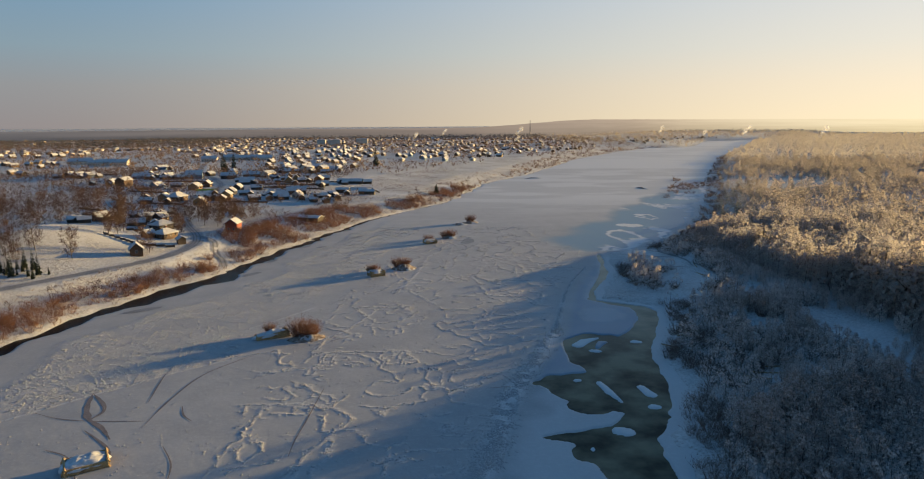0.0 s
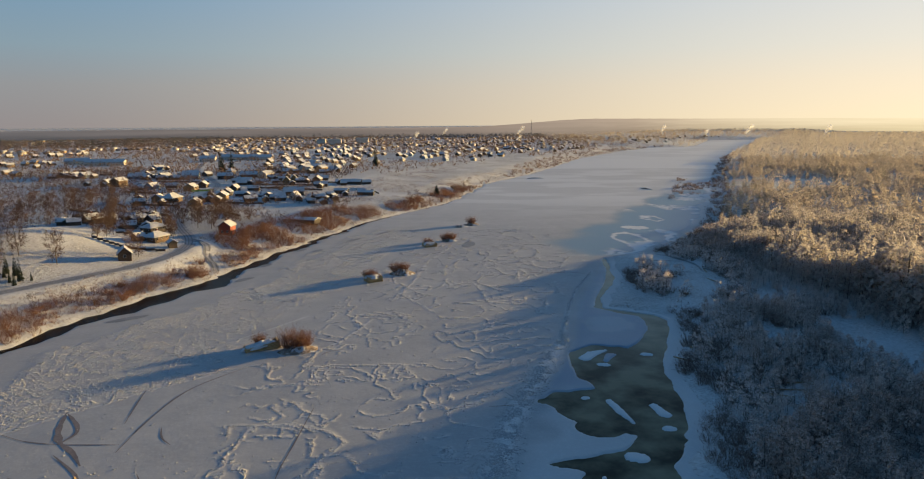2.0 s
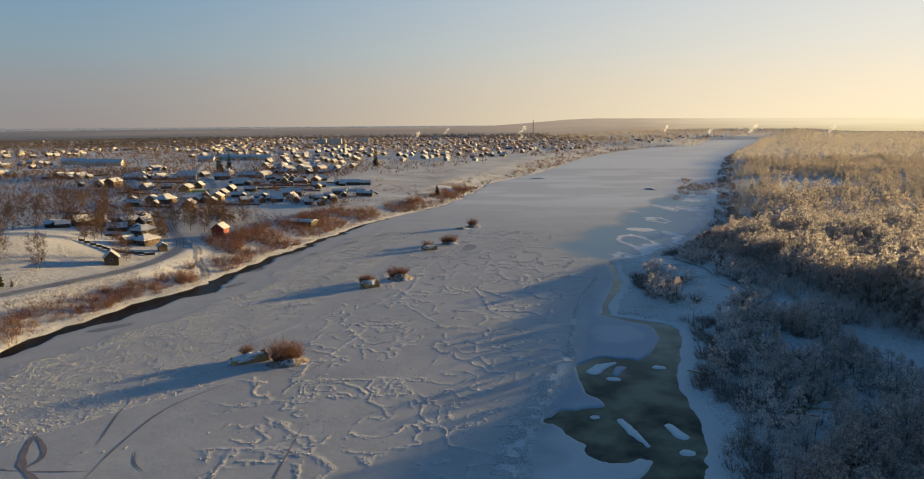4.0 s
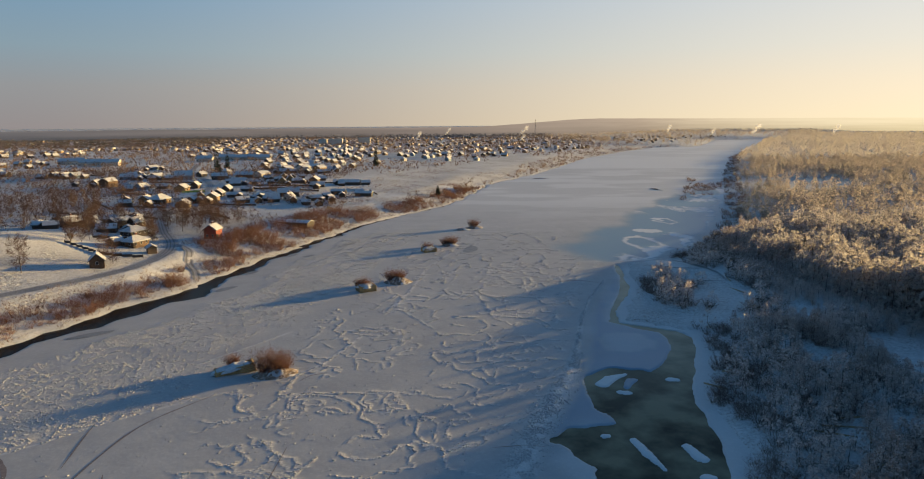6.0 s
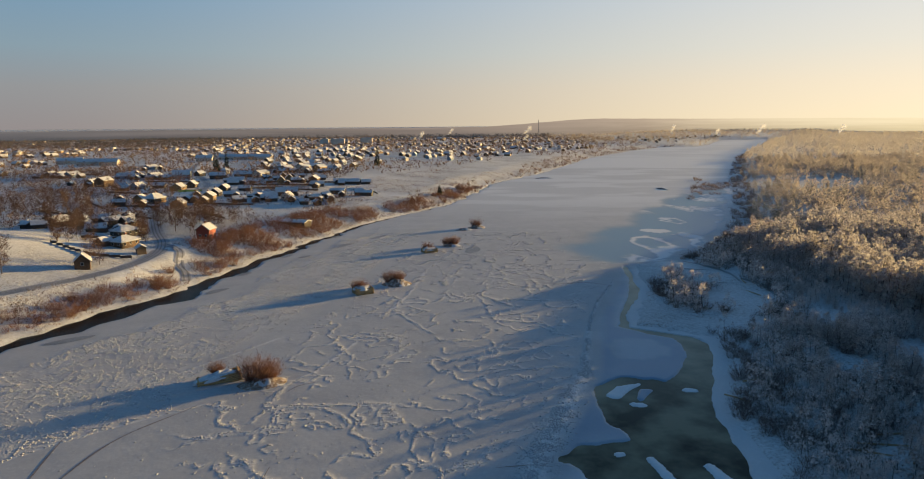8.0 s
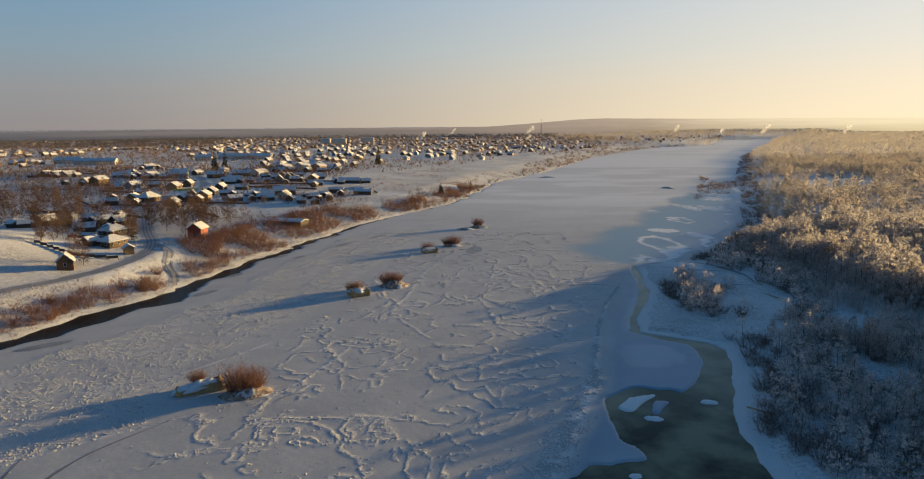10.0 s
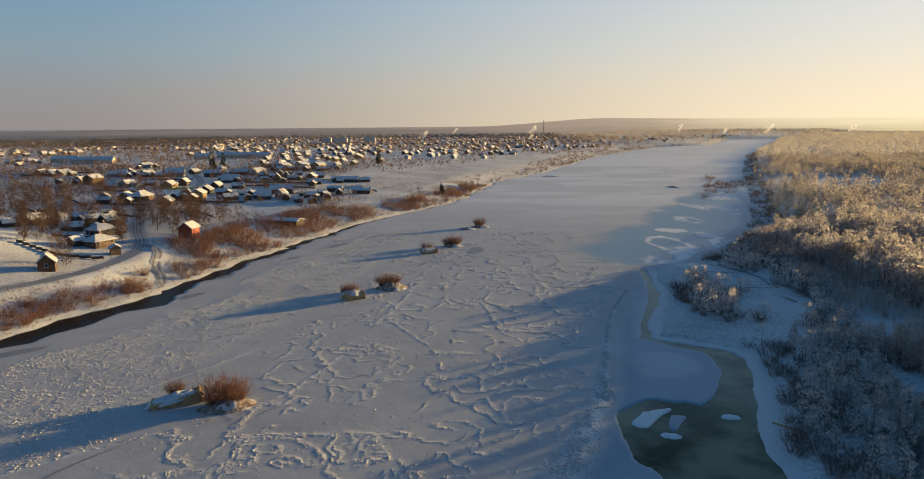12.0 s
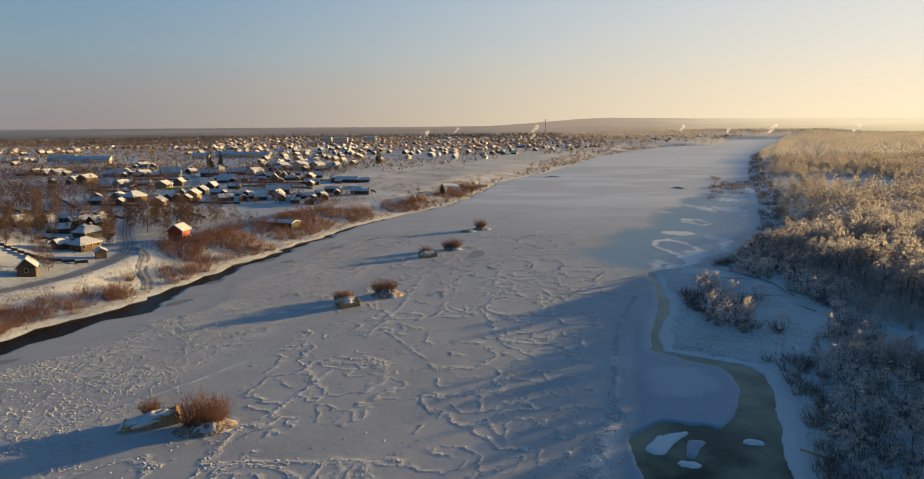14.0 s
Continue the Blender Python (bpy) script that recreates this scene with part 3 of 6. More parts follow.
def ice_zones(x, y):
    """Where the ice is crumbled: village-side rubble, wandering ridges, old cracks, the shore belt."""
    edge = along(y, (60, 100, 114, 125, 138, 148, 160, 175, 230, 300, 360, 420), (-150, -100, -87, -77, -64, -52, -56, -49, -37, -28, -14, 0))
    off_bank = x - left_bank(y) - channel_width(y) - 7 - 7 * vnoise(y * 0.05, y * 0, 3)
    patchy = fbm(x * 0.11, y * 0.11, 59, 3)
    rubble = smooth((edge - x) / 2.5) * smooth(off_bank / 5)
    swath = smooth(1 - np.abs(x - along(y, (150, 180, 215, 250), (-72, -52, -40, -34))) / 7) * smooth((y - 160) / 12) * smooth((240 - y) / 15)
    rubble = rubble * (1 - 0.92 * swath) * (0.5 + 0.5 * smooth((patchy - 0.36) / 0.2))
    off_belt, belt = belt_line(x, y)
    middle = smooth((x - edge - 2) / 5) * smooth((-off_belt - 1) / 4)
    smooth_bay = smooth((along(y, (60, 150, 160), (-30, -46, -62)) - x) / 7) * smooth((155 - y) / 8)
    middle = middle * (1 - 0.94 * smooth_bay)
    return rubble, middle, belt, off_belt, patchy


def ice_cover(x, y):
    """Relief of the snowy ice, and how much snow lies on it (0 bare, 1 thick), with far haze and blue shade worked in.
    """
    x, y = np.asarray(x, float), np.asarray(y, float)
    rubble, middle, belt, off_belt, patchy = ice_zones(x, y)
    lines = middle * crack_lines(x, y)
    cracks = old_cracks(x, y)
    grain = vnoise(x * 1.3, y * 1.3, 57)
    z = rubble * 0.10 * np.maximum(grain - 0.42, 0) + lines * 0.008 + cracks * 0.04 + belt * (0.04 + 0.10 * grain)
    z = z + 0.03 * (fbm(x * 0.2, y * 0.2, 70) - 0.5)
    snow = np.maximum(np.maximum(rubble * 0.10, lines * 0.3), np.maximum(cracks * 0.5, belt * 0.7))
    broken = np.maximum(rubble * 0.35, np.maximum(belt * 0.6, lines * 0.4))
    # thin smooth ice and wind-packed snow between that ridge and the right bank
    snow = np.maximum(snow, smooth((off_belt - 2 + 9 * (fbm(x * 0.12, y * 0.12, 76) - 0.5)) / 7) * smooth((270 - y) / 10) * 0.5)
    # whiter with distance: haze and glancing sun sheen put into the cover
    snow = np.maximum(snow, 0.9 * smooth((y - 300) / 200) * (0.6 + 0.4 * smooth((fbm(x * 0.02, y * 0.05, 78) - 0.4) / 0.2)))
    # overflow bays beyond the spit: bare smooth ice, blue shade tinted in, with islands of old snow
    west = along(y, (262, 275, 300, 350, 408, 464, 500, 560), (60, 46, 40, 62, 92, 120, 150, 200))
    bay = smooth((x - west + 30 * (fbm(x * 0.05, y * 0.03, 71) - 0.5)) / 20) * smooth((right_bank(y) - 3 - x - 12 * (fbm(x * 0.06, y * 0.04, 72) - 0.45)) / 3) * smooth((y - 258) / 10) * smooth((560 - y) / 40)
    lobe = 0.74 * vnoise(x * 0.07, y * 0.045, 73) + 0.26 * vnoise(x * 0.24, y * 0.15, 74) + 0.14 * smooth((x - right_bank(y) + 26) / 22) - 0.05 * smooth((400 - y) / 60)
    isle = smooth((lobe - 0.60) / 0.02) * (1 - 0.85 * smooth((lobe - 0.70) / 0.02) * smooth((0.76 - lobe) / 0.02)) * np.maximum(smooth((x - right_bank(y) + 27) / 8), smooth((y - 395) / 20))
    rough_x, rough_y = x + 10 * (fbm(x * 0.13, y * 0.07, 75) - 0.5), y + 20 * (fbm(x * 0.13, y * 0.07, 80) - 0.5)
    for ix, iy, rx, ry, ring in ((79, 309, 9, 18, 1), (103, 327, 8, 7, 0), (88, 289, 7, 6, 0), (108, 375, 6, 9, 1), (89, 341, 8, 6, 0), (73, 372, 5, 15, 1), (97, 300, 5, 4, 0)):
        away_ = np.hypot((rough_x - ix) / rx, (rough_y - iy) / ry)
        isle = np.maximum(isle, smooth((1 - away_) / 0.12) * (1 - ring * smooth((0.62 - away_) / 0.12)))
    bare = bay * (1 - isle)
    snow = np.maximum(snow * (1 - bay), isle * bay)
    # smooth thin ice by the bank, also carrying the blue forest shade as colour
    thin = smooth((off_belt - 2) / 3) * smooth((y - 120) / 25) * smooth((272 - y) / 8) * smooth((right_bank(y) - 3 - x) / 4)
    bare = np.maximum(bare, 0.78 * thin * (0.45 + 0.55 * smooth((fbm(x * 0.08, y * 0.05, 79) - 0.36) / 0.1)))
    # snow lies white on the floes in the flooded bays
    m = (x > 15) & (x < 60) & (y > 85) & (y < 170)
    if m.any():
        off = np.min([stroke(x[m], y[m], floe) for floe in FLOES], axis=0)
        bare[m] = bare[m] * smooth(off / 0.7)
        snow[m] = np.maximum(snow[m], 0.9 * (1 - smooth(off / 0.5)))
    return z * (1 - bay), snow, bare, broken * (1 - bay) * smooth((430 - y) / 120)


def ice_z(x, y):
    return ice_cover(x, y)[0]


def ice_sheet(y0, y1, dy, nu, name, relief=True):
    ys = np.linspace(y0, y1, int((y1 - y0) / dy) + 1)
    U, Y = np.meshgrid(np.linspace(0, 1, nu), ys)
    L, R = left_bank(Y) - 4, right_bank(Y) + 4
    X = L + (R - L) * U
    if relief:
        Z, snow, bare, broken = ice_cover(X, Y)
    else:
        Z = 0.08 * fbm(X * 0.05, Y * 0.05, 70)
        # the far sheet is whitened throughout, standing for haze and sheen
        snow, bare = 0.75 + 0.25 * smooth((fbm(X * 0.012, Y * 0.02, 75) - 0.4) / 0.2), X * 0
        broken = X * 0
        snow = snow * (0.35 + 0.65 * smooth((Y - 60) / 200))
    d = open_water(X, Y)
    shore = smooth((right_bank(Y) - 1 - X) / 4) * smooth((X - left_bank(Y) - 1) / 4)
    Z = 0.12 + Z * shore * smooth(d / 2.5)
    Z = np.where(d < 0.3, 0.12 - 0.55 * smooth((0.3 - d) / 0.5), Z)
    me = grid_mesh(name, X, Y, Z)
    for key, val in (("snow_haze_cover", snow), ("bare_ice_blue_shade", bare), ("broken_ice", broken)):
        me.attributes.new(key, 'FLOAT', 'POINT').data.foreach_set("value", np.asarray(val, np.float32).ravel())
    return thing("ice", me, M_ICE, "snow-dusted river ice with pressure ridges and open leads", "ice", kind="structure")


ice_sheet(86, 236, 0.48, 430, "near_ice")
ice_sheet(236, 420, 0.8, 230, "middle_ice")
ice_sheet(420, 760, 2.4, 140, "broad_ice")
ice_sheet(760, 1885, 9, 70, "far_ice", False)
ice_sheet(40, 86, 1.2, 150, "ice_below")
ice_sheet(-880, 40, 10, 50, "ice_behind", False)
wy = np.linspace(-880, 760, 165)
WU, WY = np.meshgrid(np.linspace(0, 1, 6), wy)
WX = left_bank(WY) - 2 + (right_bank(WY) - left_bank(WY) + 4) * WU
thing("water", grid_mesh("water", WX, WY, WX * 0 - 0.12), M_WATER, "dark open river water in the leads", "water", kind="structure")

# ---------------------------------------------------------------- crumbs of broken ice, heaped where the river crushed it
def ice_crumbs(name, x, y, size, rng, label):
    """Low irregular lumps frozen to the sheet, six corners each."""
    n = len(x)
    V = np.array([(1, 0, 0), (0, 1, 0), (-1, 0, 0), (0, -1, 0), (0, 0, 1), (0, 0, -1)], float)[None] * (0.6 + 0.8 * rng.random((n, 6, 1))) + rng.normal(size=(n, 6, 3)) * 0.16
    turn = rng.random(n) * 6.28
    c, s_ = np.cos(turn)[:, None], np.sin(turn)[:, None]
    long = 0.8 + 0.9 * rng.random(n)[:, None]
    vx, vy = V[..., 0] * long, V[..., 1] / long ** 0.5
    high = (0.2 + 0.32 * rng.random(n))[:, None]
    P = np.stack([(vx * c - vy * s_) * size[:, None] + x[:, None], (vx * s_ + vy * c) * size[:, None] + y[:, None],
                  V[..., 2] * size[:, None] * high + 0.12 + ice_z(x, y)[:, None] + 0.12 * size[:, None]], -1)
    F = np.array([(0, 1, 4), (1, 2, 4), (2, 3, 4), (3, 0, 4), (1, 0, 5), (2, 1, 5), (3, 2, 5), (0, 3, 5)])
    F = (F[None] + (np.arange(n) * 6)[:, None, None]).reshape(-1, 3)
    return thing(name, mesh_from(name, P.reshape(-1, 3), F), M_CRUMB, label, "ice crumbs", kind="stuff")


rng = np.random.default_rng(77)
for name, label, cells, sizes in (("belt_ice", "long band of white ice crumbs beside the shore lead", 60000, (0.08, 0.23)), ("ridge_ice", "crumbled white ice heaped along pressure ridges", 540000, (0.06, 0.21)), ("rubble_ice", "granular ice rubble frozen over the village side", 400000, (0.07, 0.23))):
    cx, cy = -118 + 172 * rng.random(cells), 86 + 254 * rng.random(cells) ** 1.25
    rubble, middle, belt, off_belt, patchy = ice_zones(cx, cy)
    if name == "belt_ice":
        cy = 86 + 162 * rng.random(cells) ** 1.2
        cx = cx * 0 + along(cy, (40, 93, 105, 119, 131, 141, 153, 167, 183, 202, 220, 240, 262), (-6, 2.6, 5.5, 8.6, 11.9, 15.5, 20.4, 25.3, 28.8, 33, 38.5, 46.5, 53)) + 9 * (rng.random(cells) - 0.5)
        chance = 0.75 * belt_line(cx, cy)[1] * smooth((fbm(cx * 0.5, cy * 0.5, 58, 3) - 0.36) / 0.16)
    elif name == "ridge_ice":
        chance = np.maximum(middle * crack_lines(cx, cy), old_cracks(cx, cy))
        chance = chance * 1.15 * smooth((fbm(cx * 0.8, cy * 0.8, 52, 2) - 0.36) / 0.22) + 0.022 * middle * smooth((fbm(cx * 0.25, cy * 0.25, 53, 3) - 0.45) / 0.14)
    else:
        chance = 0.7 * rubble * smooth((fbm(cx * 0.55, cy * 0.55, 54, 3) - 0.40) / 0.16)
    chosen = (rng.random(cells) < chance) & (open_water(cx, cy) > 0.8) & (cx < right_bank(cy) - 2)
    cx, cy = cx[chosen], cy[chosen]
    ice_crumbs(name, cx, cy, (sizes[0] + (sizes[1] - sizes[0]) * rng.random(len(cx)) ** 2) * (1 + 0.3 * smooth((cy - 170) / 150)), rng, label)

# ---------------------------------------------------------------- far backdrop of wooded hills, frost haze painted into its glow
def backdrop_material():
    # haze is painted into the emission: paler upwards, warmer towards the sun
    m, nd, lk, b = material("glowing_haze_backdrop", 1.0)
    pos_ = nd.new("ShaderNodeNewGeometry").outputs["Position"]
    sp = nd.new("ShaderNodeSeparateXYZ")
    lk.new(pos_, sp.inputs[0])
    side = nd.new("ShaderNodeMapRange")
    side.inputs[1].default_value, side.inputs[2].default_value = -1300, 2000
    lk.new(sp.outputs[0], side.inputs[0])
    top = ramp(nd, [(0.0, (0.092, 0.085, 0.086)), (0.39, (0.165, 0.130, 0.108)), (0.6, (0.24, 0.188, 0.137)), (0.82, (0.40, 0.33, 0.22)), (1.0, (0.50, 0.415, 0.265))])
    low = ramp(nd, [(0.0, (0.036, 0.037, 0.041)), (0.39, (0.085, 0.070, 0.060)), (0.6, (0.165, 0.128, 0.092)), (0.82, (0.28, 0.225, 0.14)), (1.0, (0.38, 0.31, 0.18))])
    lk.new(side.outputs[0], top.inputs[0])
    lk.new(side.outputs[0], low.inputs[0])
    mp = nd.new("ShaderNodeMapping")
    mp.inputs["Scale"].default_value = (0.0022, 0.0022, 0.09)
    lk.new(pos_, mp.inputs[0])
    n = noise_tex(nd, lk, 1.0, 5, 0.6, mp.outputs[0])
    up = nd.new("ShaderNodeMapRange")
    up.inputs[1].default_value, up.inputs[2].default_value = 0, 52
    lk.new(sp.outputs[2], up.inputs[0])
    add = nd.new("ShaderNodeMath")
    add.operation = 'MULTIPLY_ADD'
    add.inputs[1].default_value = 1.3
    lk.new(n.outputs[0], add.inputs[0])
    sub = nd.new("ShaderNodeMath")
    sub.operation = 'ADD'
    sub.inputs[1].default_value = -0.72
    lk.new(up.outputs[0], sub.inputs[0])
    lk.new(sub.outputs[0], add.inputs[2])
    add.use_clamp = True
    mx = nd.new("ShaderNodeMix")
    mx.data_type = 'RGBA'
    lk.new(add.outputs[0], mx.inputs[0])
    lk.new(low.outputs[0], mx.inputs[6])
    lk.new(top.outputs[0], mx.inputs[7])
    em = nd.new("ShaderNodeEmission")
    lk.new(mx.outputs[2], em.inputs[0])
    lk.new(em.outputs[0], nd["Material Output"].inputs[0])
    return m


def far_off(turn):
    """How far away the hazy hills stand."""
    return 2120 + 1200 * smooth((turn - 0.15) / 0.22)


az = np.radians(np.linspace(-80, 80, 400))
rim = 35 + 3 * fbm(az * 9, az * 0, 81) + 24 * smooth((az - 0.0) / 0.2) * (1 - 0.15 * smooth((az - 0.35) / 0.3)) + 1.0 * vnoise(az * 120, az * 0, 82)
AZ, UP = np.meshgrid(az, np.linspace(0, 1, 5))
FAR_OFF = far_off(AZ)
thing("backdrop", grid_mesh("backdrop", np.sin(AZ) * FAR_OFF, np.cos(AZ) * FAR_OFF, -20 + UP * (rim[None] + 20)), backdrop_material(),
      "glowing backdrop of low wooded hills with painted frost haze", "backdrop", kind="structure")

# ---------------------------------------------------------------- trees
def tube(p0, p1, r0, r1, n=4):
    p0, p1 = np.asarray(p0, float), np.asarray(p1, float)
    d = (p1 - p0) / np.linalg.norm(p1 - p0)
    a = np.cross(d, (0.3, 0.9, 0.2))
    a /= np.linalg.norm(a)
    b = np.cross(d, a)
    t = np.arange(n) * 2 * np.pi / n
    ring = np.cos(t)[:, None] * a + np.sin(t)[:, None] * b
    V = np.concatenate([p0 + ring * r0, p1 + ring * r1])
    F = [(i, (i + 1) % n, n + (i + 1) % n) for i in range(n)] + [(i, n + (i + 1) % n, n + i) for i in range(n)]
    return V, np.array(F)


def joined(pieces):
    V, F, o = [], [], 0
    for v, f in pieces:
        V.append(v)
        F.append(f + o)
        o += len(v)
    return np.concatenate(V), np.concatenate(F)


def blades(starts, ways, lengths, widths, rng):
    """Thin tapered blades, one triangle each."""
    side = np.cross(ways, rng.normal(size=ways.shape))
    side /= np.linalg.norm(side, axis=1)[:, None] + 1e-9
    n = len(starts)
    a = starts - side * widths[:, None] / 2
    b = starts + side * widths[:, None] / 2
    c = starts + ways * lengths[:, None]
    return np.stack([a, b, c], 1).reshape(-1, 3), np.arange(3 * n).reshape(n, 3)


def broadleaf(seed, height, spread, limbs, twigs, twig_len, twig_w, low=0.25, puff=0.0):
    """Trunk and limbs, and a crown of fine bare twigs."""
    rng = np.random.default_rng(seed)
    lean = rng.normal(size=2) * 0.03 * height
    top = np.array([lean[0], lean[1], height * 0.86])
    wood = [tube((0, 0, -0.3), top * (0.5, 0.5, 0.5), height * 0.011, height * 0.008, 5), tube(top * 0.5, top, height * 0.008, height * 0.002, 4)]
    ends, starts = [], []
    for k in range(limbs):
        h = low + (0.86 - low) * (k + rng.random()) / limbs
        a = k * 2.4 + rng.random()
        reach = spread * (0.35 + 0.65 * math.sin(math.pi * min(1, (h - low) / (1 - low) * 0.85 + 0.12))) * (0.7 + 0.5 * rng.random())
        p0 = top * (h / 0.86)
        p1 = p0 + np.array([math.cos(a) * reach, math.sin(a) * reach, reach * (0.55 + 0.6 * rng.random())])
        wood.append(tube(p0, p1, height * 0.0045, height * 0.001, 3))
        starts.append(p0), ends.append(p1)
    starts.append(top * 0.6), ends.append(top * 1.1)
    starts, ends = np.array(starts), np.array(ends)

    k = rng.integers(0, len(starts), twigs)
    f = 0.25 + 0.8 * rng.random(twigs) ** 0.7
    f = f * (1 - puff) + puff * (0.55 + 0.47 * rng.random(twigs))
    axis = ends[k] - starts[k]
    p = starts[k] + axis * f[:, None] + rng.normal(size=(twigs, 3)) * spread * (0.13 + 0.07 * puff)
    way = axis / np.linalg.norm(axis, axis=1)[:, None] * 0.7 * (1 - 0.6 * puff) + rng.normal(size=(twigs, 3)) * 0.65 + np.array([0, 0, 0.35])
    way /= np.linalg.norm(way, axis=1)[:, None]
    crown = blades(p, way, twig_len * (0.6 + 0.8 * rng.random(twigs)), twig_w * (0.6 + 0.8 * rng.random(twigs)), rng)
    return joined(wood), crown


def lumps(centres, radii, per, size, rng):
    """Soft heads of crowded frosted twigs: small flakes lying on uneven rounded shells."""
    n = len(centres) * per
    k = np.repeat(np.arange(len(centres)), per)
    out = rng.normal(size=(n, 3)) + np.array([0, 0, 0.25])
    out /= np.linalg.norm(out, axis=1)[:, None]
    c = centres[k] + out * (1, 1, 1.35) * (radii[k] * (0.62 + 0.5 * rng.random(n)))[:, None]
    face = out + rng.normal(size=(n, 3)) * 0.28
    face /= np.linalg.norm(face, axis=1)[:, None]
    u = np.cross(face, rng.normal(size=(n, 3)))
    u /= np.linalg.norm(u, axis=1)[:, None] + 1e-9
    v = np.cross(face, u)
    r = radii[k] * size * (0.55 + 0.9 * rng.random(n))
    V = np.stack([c + u * r[:, None], c + (-0.5 * u + 0.8 * v) * r[:, None], c + (-0.55 * u - 0.75 * v) * r[:, None]], 1)
    return V.reshape(-1, 3), np.arange(3 * n).reshape(n, 3)


def frosted(seed, height, spread, heads, per, size, low=0.2, limbs=5, sprays=0):
    """Trunk, limbs and a billowing crown of frosted heads, taller than wide, with gaps."""
    rng = np.random.default_rng(seed)
    top = np.array([*(rng.normal(size=2) * 0.04 * height), height * 0.9])
    wood = [tube((0, 0, -0.3), top * 0.55, height * 0.012, height * 0.008, 4), tube(top * 0.55, top, height * 0.008, height * 0.002, 3)]
    f = np.sort(rng.random(heads)) ** 0.85
    a = np.arange(heads) * 2.4 + rng.random(heads)
    girth = spread * np.sin(np.pi * np.clip(0.22 + 0.74 * f, 0, 1)) ** 0.8
    reach = girth * (0.3 + 0.6 * rng.random(heads) ** 0.6)
    c = np.stack([np.cos(a) * reach + top[0] * f, np.sin(a) * reach + top[1] * f, height * (low + (0.93 - low) * f)], 1)
    for j in range(0, heads, max(1, heads // max(1, limbs))):
        base = top * float(np.clip(f[j] * 0.75, 0.12, 0.8))
        wood.append(tube(base, c[j], height * 0.005, height * 0.0015, 3))
    crown = lumps(c, spread * (0.24 + 0.18 * rng.random(heads)) * (1.12 - 0.5 * f), per, size, rng)
    if sprays:
        k = rng.integers(0, heads, sprays)
        way = rng.normal(size=(sprays, 3)) + np.array([0, 0, 0.9])
        way /= np.linalg.norm(way, axis=1)[:, None]
        crown = joined([crown, blades(c[k] + way * spread * 0.2, way, spread * (0.2 + 0.25 * rng.random(sprays)), np.full(sprays, 0.05 * spread), rng)])
    return joined(wood), crown


def conifer(seed, height, spread, tiers, per, hang=True):
    rng = np.random.default_rng(seed)
    wood = tube((0, 0, -0.3), (0, 0, height), height * 0.013, 0.01, 5)
    P, D, L, Wd = [], [], [], []
    for k in range(tiers):
        t = (k + 0.3) / tiers
        z = height * (0.08 + 0.9 * t)
        r = spread * (1 - t) ** 0.85 + 0.12
        n = max(4, int(per * (1 - 0.5 * t)))
        for j in range(n):
            a = 2 * math.pi * (j + rng.random() * 0.8) / n + k
            P.append((0, 0, z))
            D.append((math.cos(a), math.sin(a), -0.28 - 0.25 * rng.random() + 0.3 * t))
            L.append(r * (0.75 + 0.5 * rng.random()))
            Wd.append(r * 0.55 + 0.1)
    P, D, L, Wd = np.array(P, float), np.array(D), np.array(L), np.array(Wd)
    D /= np.linalg.norm(D, axis=1)[:, None]
    # each bough is a drooping kite: broad in the middle, pointed at the tip
    flat = np.cross(D, (0, 0, 1.0))
    flat /= np.linalg.norm(flat, axis=1)[:, None]
    m = P + D * (L * 0.5)[:, None]
    tip = P + D * L[:, None] + np.array([0, 0, -0.06]) * L[:, None]
    n = len(P)
    V = np.stack([P, m - flat * (Wd / 2)[:, None] - (0, 0, 0.05), tip, m + flat * (Wd / 2)[:, None] - (0, 0, 0.05)], 1).reshape(-1, 3)
    i = np.arange(n) * 4
    F = np.concatenate([np.stack([i, i + 1, i + 2], 1), np.stack([i, i + 2, i + 3], 1)])
    if hang:
        # side twigs hang down from each bough
        drop = m - np.array([0, 0, 1.0]) * (L * 0.32 + 0.1)[:, None]
        H = np.stack([P, drop, tip], 1).reshape(-1, 3)
        F = np.concatenate([F, np.arange(3 * n).reshape(n, 3) + len(V)])
        V = np.concatenate([V, H])
    return wood, (V, F)


